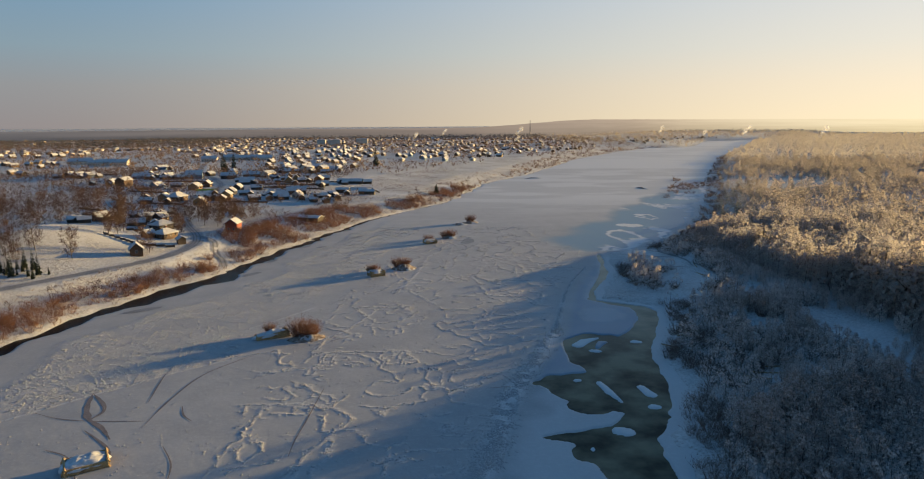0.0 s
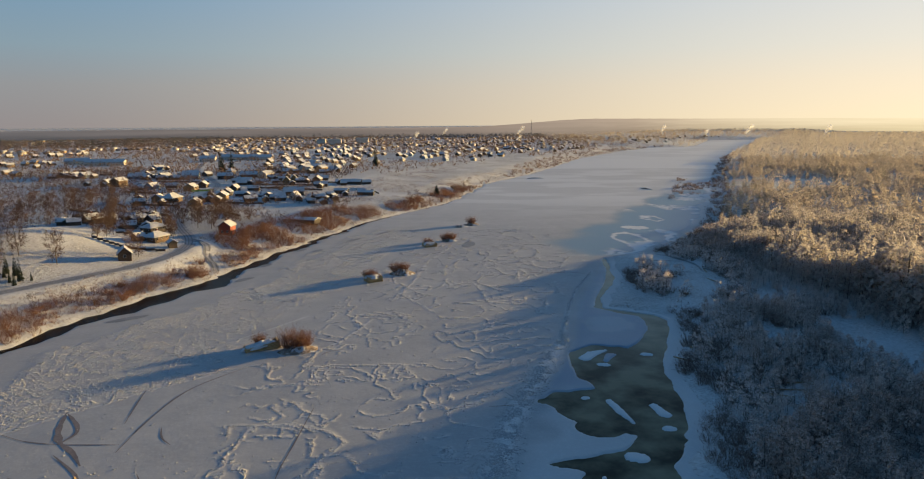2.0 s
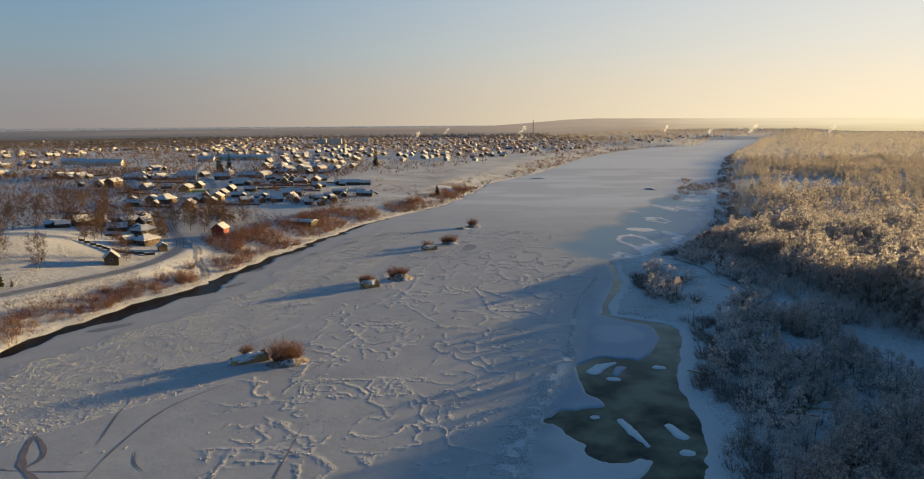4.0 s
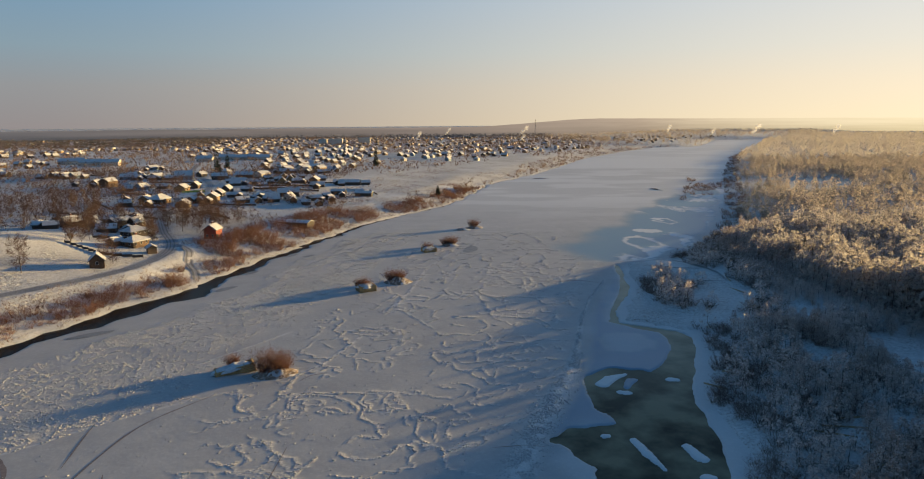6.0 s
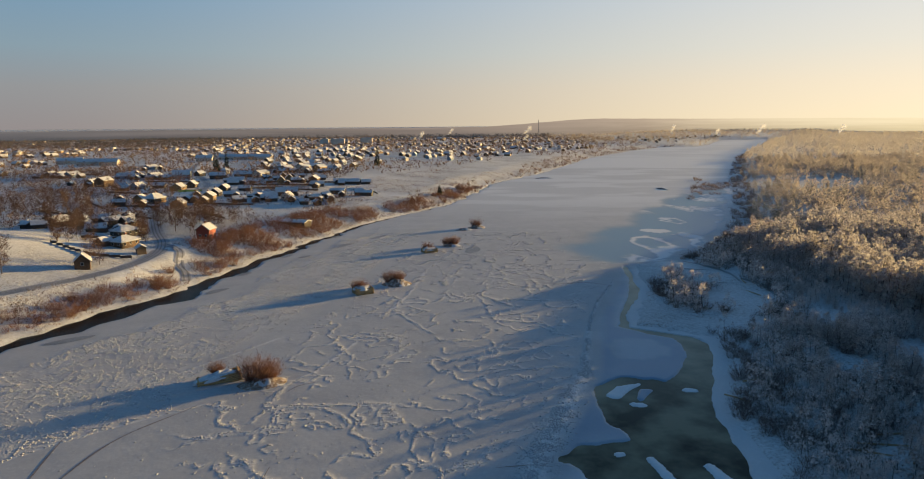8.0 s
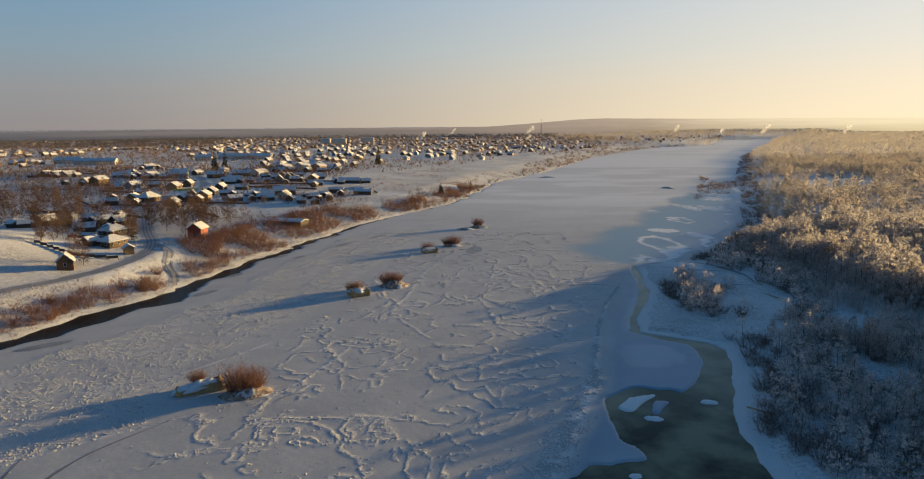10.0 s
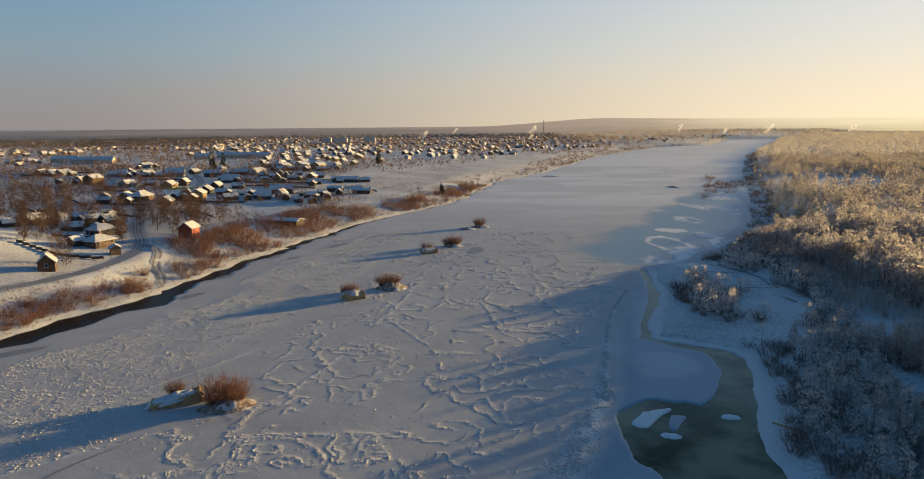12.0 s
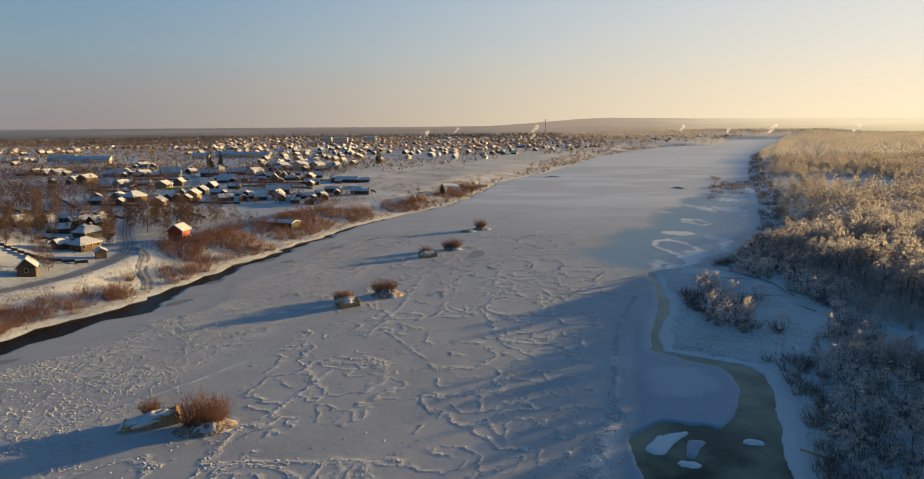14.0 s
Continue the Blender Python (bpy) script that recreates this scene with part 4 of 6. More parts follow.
def shrub(seed, height, spread, stems, w):
    """Stems fanning from the root, and finer twigs filling a ragged dome above them."""
    rng = np.random.default_rng(seed)
    n = stems // 3
    a = rng.random(n) * 2 * np.pi
    r = np.sqrt(rng.random(n)) * spread
    p = np.stack([np.cos(a) * r * 0.45, np.sin(a) * r * 0.45, np.zeros(n) - 0.1], 1)
    way = np.stack([np.cos(a) * r / spread * 0.75, np.sin(a) * r / spread * 0.75, np.ones(n)], 1) + rng.normal(size=(n, 3)) * 0.2
    way /= np.linalg.norm(way, axis=1)[:, None]
    run = height * (0.55 + 0.5 * rng.random(n))
    m = stems - n
    k = rng.integers(0, n, m)
    f = 0.35 + 0.6 * rng.random(m)
    q = p[k] + way[k] * (run[k] * f)[:, None] + rng.normal(size=(m, 3)) * 0.06 * spread
    tw = way[k] * 0.6 + rng.normal(size=(m, 3)) * 0.5 + np.array([0, 0, 0.3])
    tw /= np.linalg.norm(tw, axis=1)[:, None]
    return blades(np.concatenate([p, q]), np.concatenate([way, tw]), np.concatenate([run, height * (0.14 + 0.2 * rng.random(m))]),
                  np.concatenate([w * (0.7 + 0.6 * rng.random(n)), w * (0.6 + 0.6 * rng.random(m))]), rng)


def scatter(template, xyz, scale, turn):
    """Copies of one template laid out as a single array mesh."""
    V, F = template
    c, s = np.cos(turn), np.sin(turn)
    X = (V[None, :, 0] * c[:, None] - V[None, :, 1] * s[:, None]) * scale[:, None] + xyz[:, 0:1]
    Y = (V[None, :, 0] * s[:, None] + V[None, :, 1] * c[:, None]) * scale[:, None] + xyz[:, 1:2]
    Z = V[None, :, 2] * scale[:, None] + xyz[:, 2:3]
    n = len(xyz)
    return np.stack([X, Y, Z], -1).reshape(-1, 3), (F[None] + (np.arange(n) * len(V))[:, None, None]).reshape(-1, 3)


def spread_points(rng, x0, x1, y0, y1, step):
    nx, ny = int((x1 - x0) / step), int((y1 - y0) / step)
    X, Y = np.meshgrid(np.arange(nx), np.arange(ny))
    X = x0 + (X + 0.1 + 0.8 * rng.random(X.shape)) * step
    Y = y0 + (Y + 0.1 + 0.8 * rng.random(Y.shape)) * step
    return X.ravel(), Y.ravel()


def random_points(rng, x0, x1, y0, y1, step):
    n = int((x1 - x0) * (y1 - y0) / step ** 2)
    return x0 + (x1 - x0) * rng.random(n), y0 + (y1 - y0) * rng.random(n)


def canopy(x, y):
    """Groups of taller and lower trees."""
    return 0.7 + 0.7 * smooth((fbm(x * 0.055, y * 0.055, 92, 3) - 0.28) / 0.45)


def stuff(name, pieces, mat, label, category):
    V, F = joined(pieces)
    me = mesh_from(name, V, F)
    me.polygons.foreach_set("use_smooth", np.ones(len(F), bool))
    return thing(name, me, mat, label, category, kind="stuff")


def sprinkle(templates, x, y, rng, lo, hi, grow=None):
    """Scatter the points over the templates; returns crown pieces and wood pieces."""
    z = np.maximum(ground_z(x, y), 0.05)
    which = rng.integers(0, len(templates), len(x))
    crowns, woods = [], []
    for k, (wood, crown) in enumerate(templates):
        m = which == k
        if not m.any():
            continue
        xyz = np.stack([x[m], y[m], z[m]], 1)
        sc, tu = lo + (hi - lo) * rng.random(m.sum()), rng.random(m.sum()) * 6.28
        if grow is not None:
            sc = sc * grow(x[m], y[m])
        crowns.append(scatter(crown, xyz, sc, tu))
        if wood is not None:
            woods.append(scatter(wood, xyz, sc, tu))
    return crowns, woods


rng = np.random.default_rng(5)
NEAR = [frosted(10 + i, 10.0, 2.8, 32, 22, 0.34, 0.10, 8, 60) for i in range(5)]
BIG = [frosted(15 + i, 10.0, 2.8, 19, 11, 0.48, 0.10, 4, 12) for i in range(5)]
SMALL = [frosted(60 + i, 5.0, 1.9, 10, 10, 0.46, 0.08, 3, 14) for i in range(4)]
MIDDLE = [frosted(20 + i, 10.0, 2.7, 13, 8, 0.58, 0.08, 0) for i in range(5)]
FAR = [frosted(30 + i, 9, 3.4, 5, 7, 0.72, 0.08, 0) for i in range(4)]
SPRUCE_NEAR = [conifer(40 + i, 9, 1.35, 16, 11) for i in range(2)]
SPRUCE_MID = [conifer(44 + i, 13, 2.4, 9, 7) for i in range(3)]
WILLOW = [shrub(70 + i, 3.6, 2.1, 150, 0.06) for i in range(4)]
BRUSH = [shrub(80 + i, 2.5, 2.2, 160, 0.06) for i in range(4)]


def tree_template(name, wood, crown, mats, label, category, group, crown_label=""):
    root = tagged(new(name), label, category, group)
    part("trunk", mesh_from("trunk", *wood), mats[0], root)
    crown_me = mesh_from("crown", *crown)
    crown_me.polygons.foreach_set("use_smooth", np.ones(len(crown[1]), bool))
    part("crown", crown_me, mats[1], root, crown_label)
    return root


def place(root, x, y, scale=1.0, turn=0.0, sink=0.05):
    m = pose(x, y, float(ground_z(x, y)) - sink, 0, 0, turn) @ Matrix.Diagonal((scale, scale, scale, 1))
    return copy_thing(root, m)


def settle(root, x, y, scale=1.0, turn=0.0):
    """Put the template itself in its own place."""
    root.matrix_basis = pose(x, y, float(ground_z(x, y)) - 0.05, 0, 0, turn) @ Matrix.Diagonal((scale, scale, scale, 1))


def clearing(x, y):
    """Open snow among the trees."""
    c = np.hypot((x - 100) / 11, (y - 162) / 17) < 1
    c |= (np.abs(x - (125 + (y - 262) * 0.25)) < 4) & (y > 258) & (y < 330)
    c |= np.hypot((x - 80) / 5, (y - 165) / 8) < 1
    c |= np.hypot((x - 84) / 6, (y - 205) / 5) < 1
    return c


def tall_front(y):
    """Where the tall trees begin, inland of the low bankside growth."""
    return np.where(y < 262, 112 - 0.10 * np.clip(y - 200, 0, 62), np.maximum(right_bank(y) + 24, 105)) + 9 * (vnoise(y * 0.06, y * 0, 90) - 0.5)


def forest_height(x, y):
    """Low growth near the river, tall trees further in, tallest upstream."""
    tall = smooth((x - tall_front(y)) / 7)
    high = np.interp(y, (180, 187, 195, 203, 212, 222, 240, 300), (1.78, 1.76, 1.68, 1.58, 1.46, 1.28, 1.0, 0.88))
    high = 0.92 + (high - 0.92) * (1 - 0.85 * smooth((x - tall_front(y) - 15) / 9))
    low = 0.60 - 0.14 * smooth((right_bank(y) + 12 - x) / 10)
    return (low + (high - low) * tall) * (0.74 + 0.12 * tall + (0.52 - 0.16 * tall) * smooth((fbm(x * 0.07, y * 0.07, 92, 3) - 0.25) / 0.5))


def plant(templates, spots, lo, hi, rng, name, mats, label, category, group, crown_label="", grow=None):
    """Single trees: the first ones are the templates, the rest copies."""
    roots = [tree_template(name, w, c, mats, label, category, group, crown_label) for w, c in templates]
    for k, (px, py) in enumerate(spots):
        s, t = lo + (hi - lo) * rng.random(), rng.random() * 360
        if grow:
            s *= float(grow(px, py))
        if k < len(roots):
            settle(roots[k], px, py, s, t)
        else:
            place(roots[k % len(roots)], px, py, s, t)


# ---------------------------------------------------------------- right bank forest
x, y = spread_points(rng, 40, 216, 84, 334, 3.1)
dr = x - right_bank(y)
keep = (dr > 9 + 9 * vnoise(y * 0.06, y * 0, 98)) & ~clearing(x, y) & (fbm(x * 0.05, y * 0.05, 91) > 0.24) & (x < np.maximum(62 + y * 0.74, 150))
keep &= ~((y > 192) & (y < 278) & (x < 93 + 5 * vnoise(y * 0.08, y * 0, 89))) & (rng.random(len(x)) < np.where(x > tall_front(y) + 14, 0.6, 0.95))
x, y = x[keep], y[keep]
order = np.argsort(np.hypot(x - 85, (y - 175) * 0.7))
x, y = x[order], y[order]
low_tree = x < tall_front(y) + 3
for pick, mat, label in ((low_tree, M_SCRUB, "bushy frosted alder on the low snowy bank"), (~low_tree, M_FROST, "white-frosted birch deeper in the forest")):
    px, py = x[:290][pick[:290]], y[:290][pick[:290]]
    plant(NEAR, list(zip(px, py)), 0.8, 1.2, rng, "frosted_tree", (M_BARK, mat), label, "tree", "trees of the riverside forest", "crown of fine frosted twigs", forest_height)
    qx, qy = x[290:][pick[290:]], y[290:][pick[290:]]
    cr, wd = sprinkle(BIG, qx, qy, rng, 0.8, 1.2, forest_height)
    stuff("frosted_forest", cr, mat, "frosted bare trees crowding the low river bank", "forest")
    stuff("forest_trunk", wd, M_BARK, "dark trunks and limbs of the riverside forest", "tree trunk")
# the forest goes on upstream, beside and behind
x, y = spread_points(rng, 44, 260, -160, 84, 6.5)
keep = x - right_bank(y) > 14
cr, wd = sprinkle(FAR, x[keep], y[keep], rng, 0.8, 1.1, lambda a, b: 0.5 + 1.05 * smooth((a - 108) / 8))
stuff("frosted_forest", cr, M_FROST, "frosted forest going on upstream along the bank", "forest")

# scrub between the forest and the ice
x, y = spread_points(rng, 25, 190, 60, 330, 2.0)
dr = x - right_bank(y)
spit = (y > 190) & (y < 276) & (x < 92)
scrub = (dr > 1.2) & (dr < 44) & (fbm(x * 0.09, y * 0.09, 95) > 0.34) & ~clearing(x, y) & ~spit & ((dr > 4) | (fbm(x * 0.12, y * 0.12, 99) > 0.44))
for ex, ey, rx, ry in ((63, 224, 5.5, 17), (72.5, 230, 4.5, 5), (68, 243, 3, 6), (69, 205, 2.5, 2), (89, 262, 6, 10), (91, 232, 3, 12), (88, 208, 6, 5), (81, 198, 7, 4)):
    scrub |= spit & (np.hypot((x - ex) / rx, (y - ey) / ry) < 0.75 + 0.5 * vnoise(x * 0.4, y * 0.4, 88))
xs, ys_ = x[scrub], y[scrub]
tall = rng.random(len(xs)) < np.clip((xs - right_bank(ys_) - 3) / 14, 0, 0.6)
cr, wd = sprinkle(SMALL, xs[tall], ys_[tall], rng, 0.5, 1.1)
stuff("frosted_scrub", cr, M_SCRUB, "young frosted alders in the bankside scrub", "scrub")
stuff("scrub_stem", wd, M_BARK, "thin dark stems of the bankside scrub", "tree trunk")
cr, wd = sprinkle([(None, b) for b in BRUSH], xs[~tall], ys_[~tall], rng, 0.6, 1.25)
stuff("brushwood", cr, M_BRUSH, "low brown brushwood on the snowy shore", "scrub")

x, y = random_points(rng, 90, 760, 200, 860, 5.9)
dr = x - right_bank(y)
keep = (dr > 5 + 12 * vnoise(y * 0.03, y * 0, 94)) & ~((y < 334) & (x < 216)) & (fbm(x * 0.012, y * 0.012, 93) > 0.3) & (x < 90 + y * 0.76) & ~clearing(x, y)
x, y = x[keep], y[keep]
dark = fbm(x * 0.009, y * 0.006, 97) > 0.56
dark &= rng.random(len(x)) < 0.3
cr, wd = sprinkle(MIDDLE, x[~dark], y[~dark], rng, 0.7, 1.05, lambda a, b: (0.40 + 0.6 * smooth((a - right_bank(b) - 6) / 40)) * canopy(a, b) * 0.86)
stuff("frosted_forest", cr, M_FROST_MID, "frosted woodland lit gold by the low sun", "forest")
cr, wd = sprinkle(SPRUCE_MID, x[dark], y[dark], rng, 0.5, 0.85, canopy)
stuff("spruce_wood", cr, M_FROST_SPRUCE, "frosted spruces standing among the birches", "forest")
x, y = random_points(rng, 200, 1720, 700, 2110, 9.6)
dr = x - right_bank(y)
keep = (dr > 12) & ~((y < 860) & (x < 760)) & (x < 100 + y * 0.78) & (np.hypot(x, y) < 2105)
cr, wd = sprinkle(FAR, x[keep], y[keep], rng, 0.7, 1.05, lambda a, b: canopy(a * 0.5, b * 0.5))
stuff("far_forest", cr, M_FROST_HAZY, "distant frosted forest along the river, paled for haze", "forest")
x, y = random_points(rng, 400, 1900, 1650, 2800, 17.0)
keep = (x - right_bank(y) > 12) & (x < 60 + y * 0.78) & (np.hypot(x, y) > 2105) & (np.hypot(x, y) < 2780)
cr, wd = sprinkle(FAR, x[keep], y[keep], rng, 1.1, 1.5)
stuff("far_forest", cr, M_FROST_HAZY, "furthest frosted forest with haze in its colour", "forest")

# brown brush down to the ice along the far bank
x, y = random_points(rng, 80, 560, 275, 1150, 4.5)
dr = x - right_bank(y)
bars = (dr < 0) & (dr > -30) & (y > 440) & (y < 680) & (fbm(x * 0.03, y * 0.022, 104) > 0.56)
keep = ((dr > 0.8) & (dr < 16) & (fbm(x * 0.04, y * 0.04, 100) > 0.40)) | bars
cr, wd = sprinkle([(None, shrub(85 + i, 2.4, 2.4, 48, 0.2)) for i in range(3)], x[keep], y[keep], rng, 0.6, 1.3)
stuff("brushwood", cr, M_BRUSH, "brown brush along the far snowy bank", "scrub")

# ---------------------------------------------------------------- road and track
def ribbon(name, pts, half, lift, mat, parent=None, label="", offset=0.0, level=None):
    d = np.gradient(pts, axis=0)
    d /= np.linalg.norm(d, axis=1)[:, None]
    n = np.stack([-d[:, 1], d[:, 0]], 1)
    rows = []
    for k in (-1, -0.5, 0, 0.5, 1):
        p = pts + n * (offset + half * k)
        z = (ground_z(p[:, 0], p[:, 1]) if level is None else level) + lift
        rows.append(np.stack([p[:, 0], p[:, 1], z], 1))
    R = np.stack(rows, 1)
    me = grid_mesh(name, R[..., 0][:, ::-1], R[..., 1][:, ::-1], R[..., 2][:, ::-1])
    if parent is None:
        return thing(name, me, mat, label, "road", kind="structure")
    return part(name, me, mat, parent, label)


road = ribbon("road", ROAD_P, 2.9, 0.12, M_ROAD, label="packed snow road curving through the village", level=ROAD_Z)
for off in (-1.25, 0.1, 1.3):
    ribbon("wheel_rut", ROAD_P, 0.22, 0.15, M_RUT, road, "darker wheel rut", off, ROAD_Z)
track_p = curve_points(TRACK, 1.5)
track = ribbon("track", track_p, 1.5, 0.12, M_ROAD, label="narrow snow track running down to the ice")
for off in (-0.75, 0.75):
    ribbon("wheel_rut", track_p, 0.25, 0.16, M_RUT, track, "", off)


# ---------------------------------------------------------------- houses
def box_mesh(name, sx, sy, sz, z0=0.0, bevel=0.0):
    bm = bmesh.new()
    bmesh.ops.create_cube(bm, size=1.0)
    bmesh.ops.scale(bm, vec=(sx, sy, sz), verts=bm.verts)
    bmesh.ops.translate(bm, vec=(0, 0, z0 + sz / 2), verts=bm.verts)
    if bevel:
        bmesh.ops.bevel(bm, geom=bm.edges, offset=bevel, segments=1, affect='EDGES')
    me = bpy.data.meshes.new(name)
    bm.to_mesh(me)
    bm.free()
    return me


WINDOW_ME = box_mesh("window", 0.9, 0.12, 1.15)
WINDOW_ME.materials.append(M_TRIM)
PANE_ME = box_mesh("pane", 0.7, 0.06, 0.92)
PANE_ME.materials.append(M_GLASS)
CHIMNEY_ME = box_mesh("chimney", 0.7, 0.7, 1.6, 0, 0.04)
CHIMNEY_ME.materials.append(M_BRICK)
CHIMNEY_CAP = box_mesh("snow_cap", 0.74, 0.74, 0.22, 0, 0.08)
CHIMNEY_CAP.materials.append(M_CAP)
DOOR_ME = box_mesh("door", 0.95, 0.1, 2.0)
DOOR_ME.materials.append(M_GREY_WOOD)


def prism(profile, x0, x1):
    """A y-z profile drawn out along x."""
    bm = bmesh.new()
    a = [bm.verts.new((x0, py, pz)) for py, pz in profile]
    b = [bm.verts.new((x1, py, pz)) for py, pz in profile]
    n = len(profile)
    bm.faces.new(a[::-1]), bm.faces.new(b)
    for i in range(n):
        bm.faces.new((a[i], a[(i + 1) % n], b[(i + 1) % n], b[i]))
    bmesh.ops.recalc_face_normals(bm, faces=bm.faces)
    return bm


def hip_shell(w, d, z0, rise, over, thick):
    """A hipped roof shell with eaves."""
    bm = bmesh.new()
    hx, hy = w / 2 + over, d / 2 + over
    rx = max(0.3, hx - hy * 0.9)
    low = [bm.verts.new(v) for v in ((-hx, -hy, z0), (hx, -hy, z0), (hx, hy, z0), (-hx, hy, z0))]
    mid = [bm.verts.new((v.co.x, v.co.y, z0 + thick)) for v in low]
    r0, r1 = bm.verts.new((-rx, 0, z0 + rise + thick)), bm.verts.new((rx, 0, z0 + rise + thick))
    bm.faces.new(low[::-1])
    for i in range(4):
        bm.faces.new((low[i], low[(i + 1) % 4], mid[(i + 1) % 4], mid[i]))
    bm.faces.new((mid[0], mid[1], r1, r0)), bm.faces.new((mid[1], mid[2], r1))
    bm.faces.new((mid[2], mid[3], r0, r1)), bm.faces.new((mid[3], mid[0], r0))
    bmesh.ops.recalc_face_normals(bm, faces=bm.faces)
    return bm


def piece(name, me, parent, m, label=""):
    ob = new(name, me)
    ob.parent = parent
    ob.matrix_basis = m
    if label:
        ob["label"] = label
    return ob


def house(x, y, w, d, turn, wall, label, h=2.35, rise=2.1, hip=False, windows=2, chimney=True, name="house", group="village houses", door=True, at=None, snow=0.28):
    root = tagged(new(name), label, name.replace("_", " "), group)
    root.matrix_basis = pose(x, y, float(ground_z(x, y)) + 0.1 if at is None else at, 0, 0, turn)
    hw, hd = w / 2, d / 2
    if hip:
        part("wall", prism(((-hd, -1.2), (hd, -1.2), (hd, h), (-hd, h)), -hw, hw), wall, root)
        part("roof", hip_shell(w, d, h, rise, 0.55, 0.12), M_ROOF, root, "dark hipped roof")
        part("snow_layer", hip_shell(w - 0.1, d - 0.1, h + 0.13, rise, 0.5, snow), M_CAP, root, "thick snow on the roof")
    else:
        part("wall", prism(((-hd, -1.2), (hd, -1.2), (hd, h), (0, h + rise), (-hd, h)), -hw, hw), wall, root)
        over = 0.5
        s = rise / hd
        for k in (1, -1):
            eave, ez = k * (hd + over), h - over * s
            part("roof", prism(((0, h + rise + 0.02), (eave, ez + 0.02), (eave, ez + 0.16), (0, h + rise + 0.16)), -hw - over, hw + over), M_ROOF, root, "dark roof slope")
            e2, z2 = k * (hd + over * 0.9), h - over * 0.9 * s
            part("snow_layer", prism(((0, h + rise + 0.17), (e2, z2 + 0.17), (e2 * 0.985, z2 + 0.17 + snow * 0.75), (k * hd * 0.15, h + rise * 0.86 + 0.17 + snow), (0, h + rise + 0.1 + snow)), -hw - over * 0.9, hw + over * 0.9), M_CAP, root, "thick snow on the roof slope")
    if chimney:
        c = piece("chimney", CHIMNEY_ME, root, pose(w * 0.16, d * 0.1, h + rise - 0.5))
        piece("snow_cap", CHIMNEY_CAP, c, pose(0, 0, 1.6))
    for k in range(windows):
        u = (k + 0.5) / windows * w - hw
        for side, ry in ((-1, 0), (1, 180)):
            wob = piece("window", WINDOW_ME, root, pose(u, side * (hd + 0.02), 0.8, 0, 0, ry))
            piece("pane", PANE_ME, wob, pose(0, -0.05, 0.115))
    gable = min(windows, 2)
    for k in range(gable):
        for side, ry in ((1, 90), (-1, -90)):
            wob = piece("window", WINDOW_ME, root, pose(side * (hw + 0.02), (k - (gable - 1) / 2) * d * 0.45, 0.8, 0, 0, ry))
            piece("pane", PANE_ME, wob, pose(0, -0.05, 0.115))
    if door:
        piece("door", DOOR_ME, root, pose(hw * 0.1 if windows == 0 else -hw + 0.62, -hd - 0.03, -0.1))
    return root


dark_log = "dark log house with a snow-covered roof"
# along the road, near the hill
house(-123.5, 241, 5.2, 4.4, -62, M_BROWN_WOOD, "small brown log bathhouse under a snowy gable roof", h=2.3, rise=2.1, windows=1, chimney=False, name="bathhouse")
house(-128, 275.5, 7.8, 6.2, 70, M_BROWN_WOOD, "dark log farmhouse with a hipped snowy roof beside the road", hip=True, windows=3, h=1.9, rise=1.9)
house(-134, 272.5, 4.2, 3.4, 70, M_GREY_WOOD, "low grey board shed leaning beside the farmhouse", h=1.9, rise=1.2, windows=0, chimney=False, name="shed")
house(-140, 298.5, 8.6, 6.2, 68, M_GREY_WOOD, "grey timber house with a broad hipped snowy roof", hip=True, windows=3, h=1.9, rise=1.9)
house(-162, 328, 8.5, 5.5, 64, M_GREY_WOOD, "dark board barn with a flat snowy roof", h=2.2, rise=1.3, windows=0, chimney=False, name="barn")
house(-152.5, 325, 6.0, 5.0, 73, M_BROWN_WOOD, "brown log cottage behind bare bushes", windows=2)
house(-117.3, 266.3, 3.8, 3.0, -55, M_OCHRE_WOOD, "tiny ochre shed at the road's bend", h=2.0, rise=0.9, windows=0, chimney=False, name="shed")
house(-106.5, 298.5, 5.8, 5.4, 86, M_RED_WOOD, "tall red board house with an orange sunlit gable", h=3.9, rise=1.9, windows=2)
house(-180, 319.5, 6.0, 5.0, 60, M_GREY_WOOD, "dark gabled cottage among leafless trees", windows=1)
# where the road climbs into the village
house(-184.5, 400, 6.0, 5.5, 93, M_OCHRE_WOOD, "ochre house with a sunlit snowy roof", windows=2)
house(-176.5, 401, 10, 7, 78, M_BROWN_WOOD, "large dark house with a hipped snowy roof by the road", hip=True, windows=3, rise=2.8)
house(-224, 476, 8.5, 6, 78, M_BLUE_WALL, dark_log, windows=2)
house(-259, 497, 10.5, 7.5, 83, M_BROWN_WOOD, "brown two-storey log house with a snowy gable roof", h=4.4, windows=3)
house(-273.5, 507, 8, 6, 88, M_OCHRE_WOOD, "ochre board house beside a brown one", windows=2)
house(-157.5, 388, 7.5, 6.5, 98, M_OCHRE_WOOD, "ochre house half hidden by bare trees", windows=2)
house(-159.5, 403, 5, 4.5, 98, M_GREY_WOOD, "small shed with a sunlit snowy roof", h=2.1, rise=1.6, windows=0, chimney=False, name="shed")
house(-154.5, 403, 4, 4.5, 98, M_GREY_WOOD, "small shed with a sunlit snowy roof", h=2.1, rise=1.6, windows=0, chimney=False, name="shed")
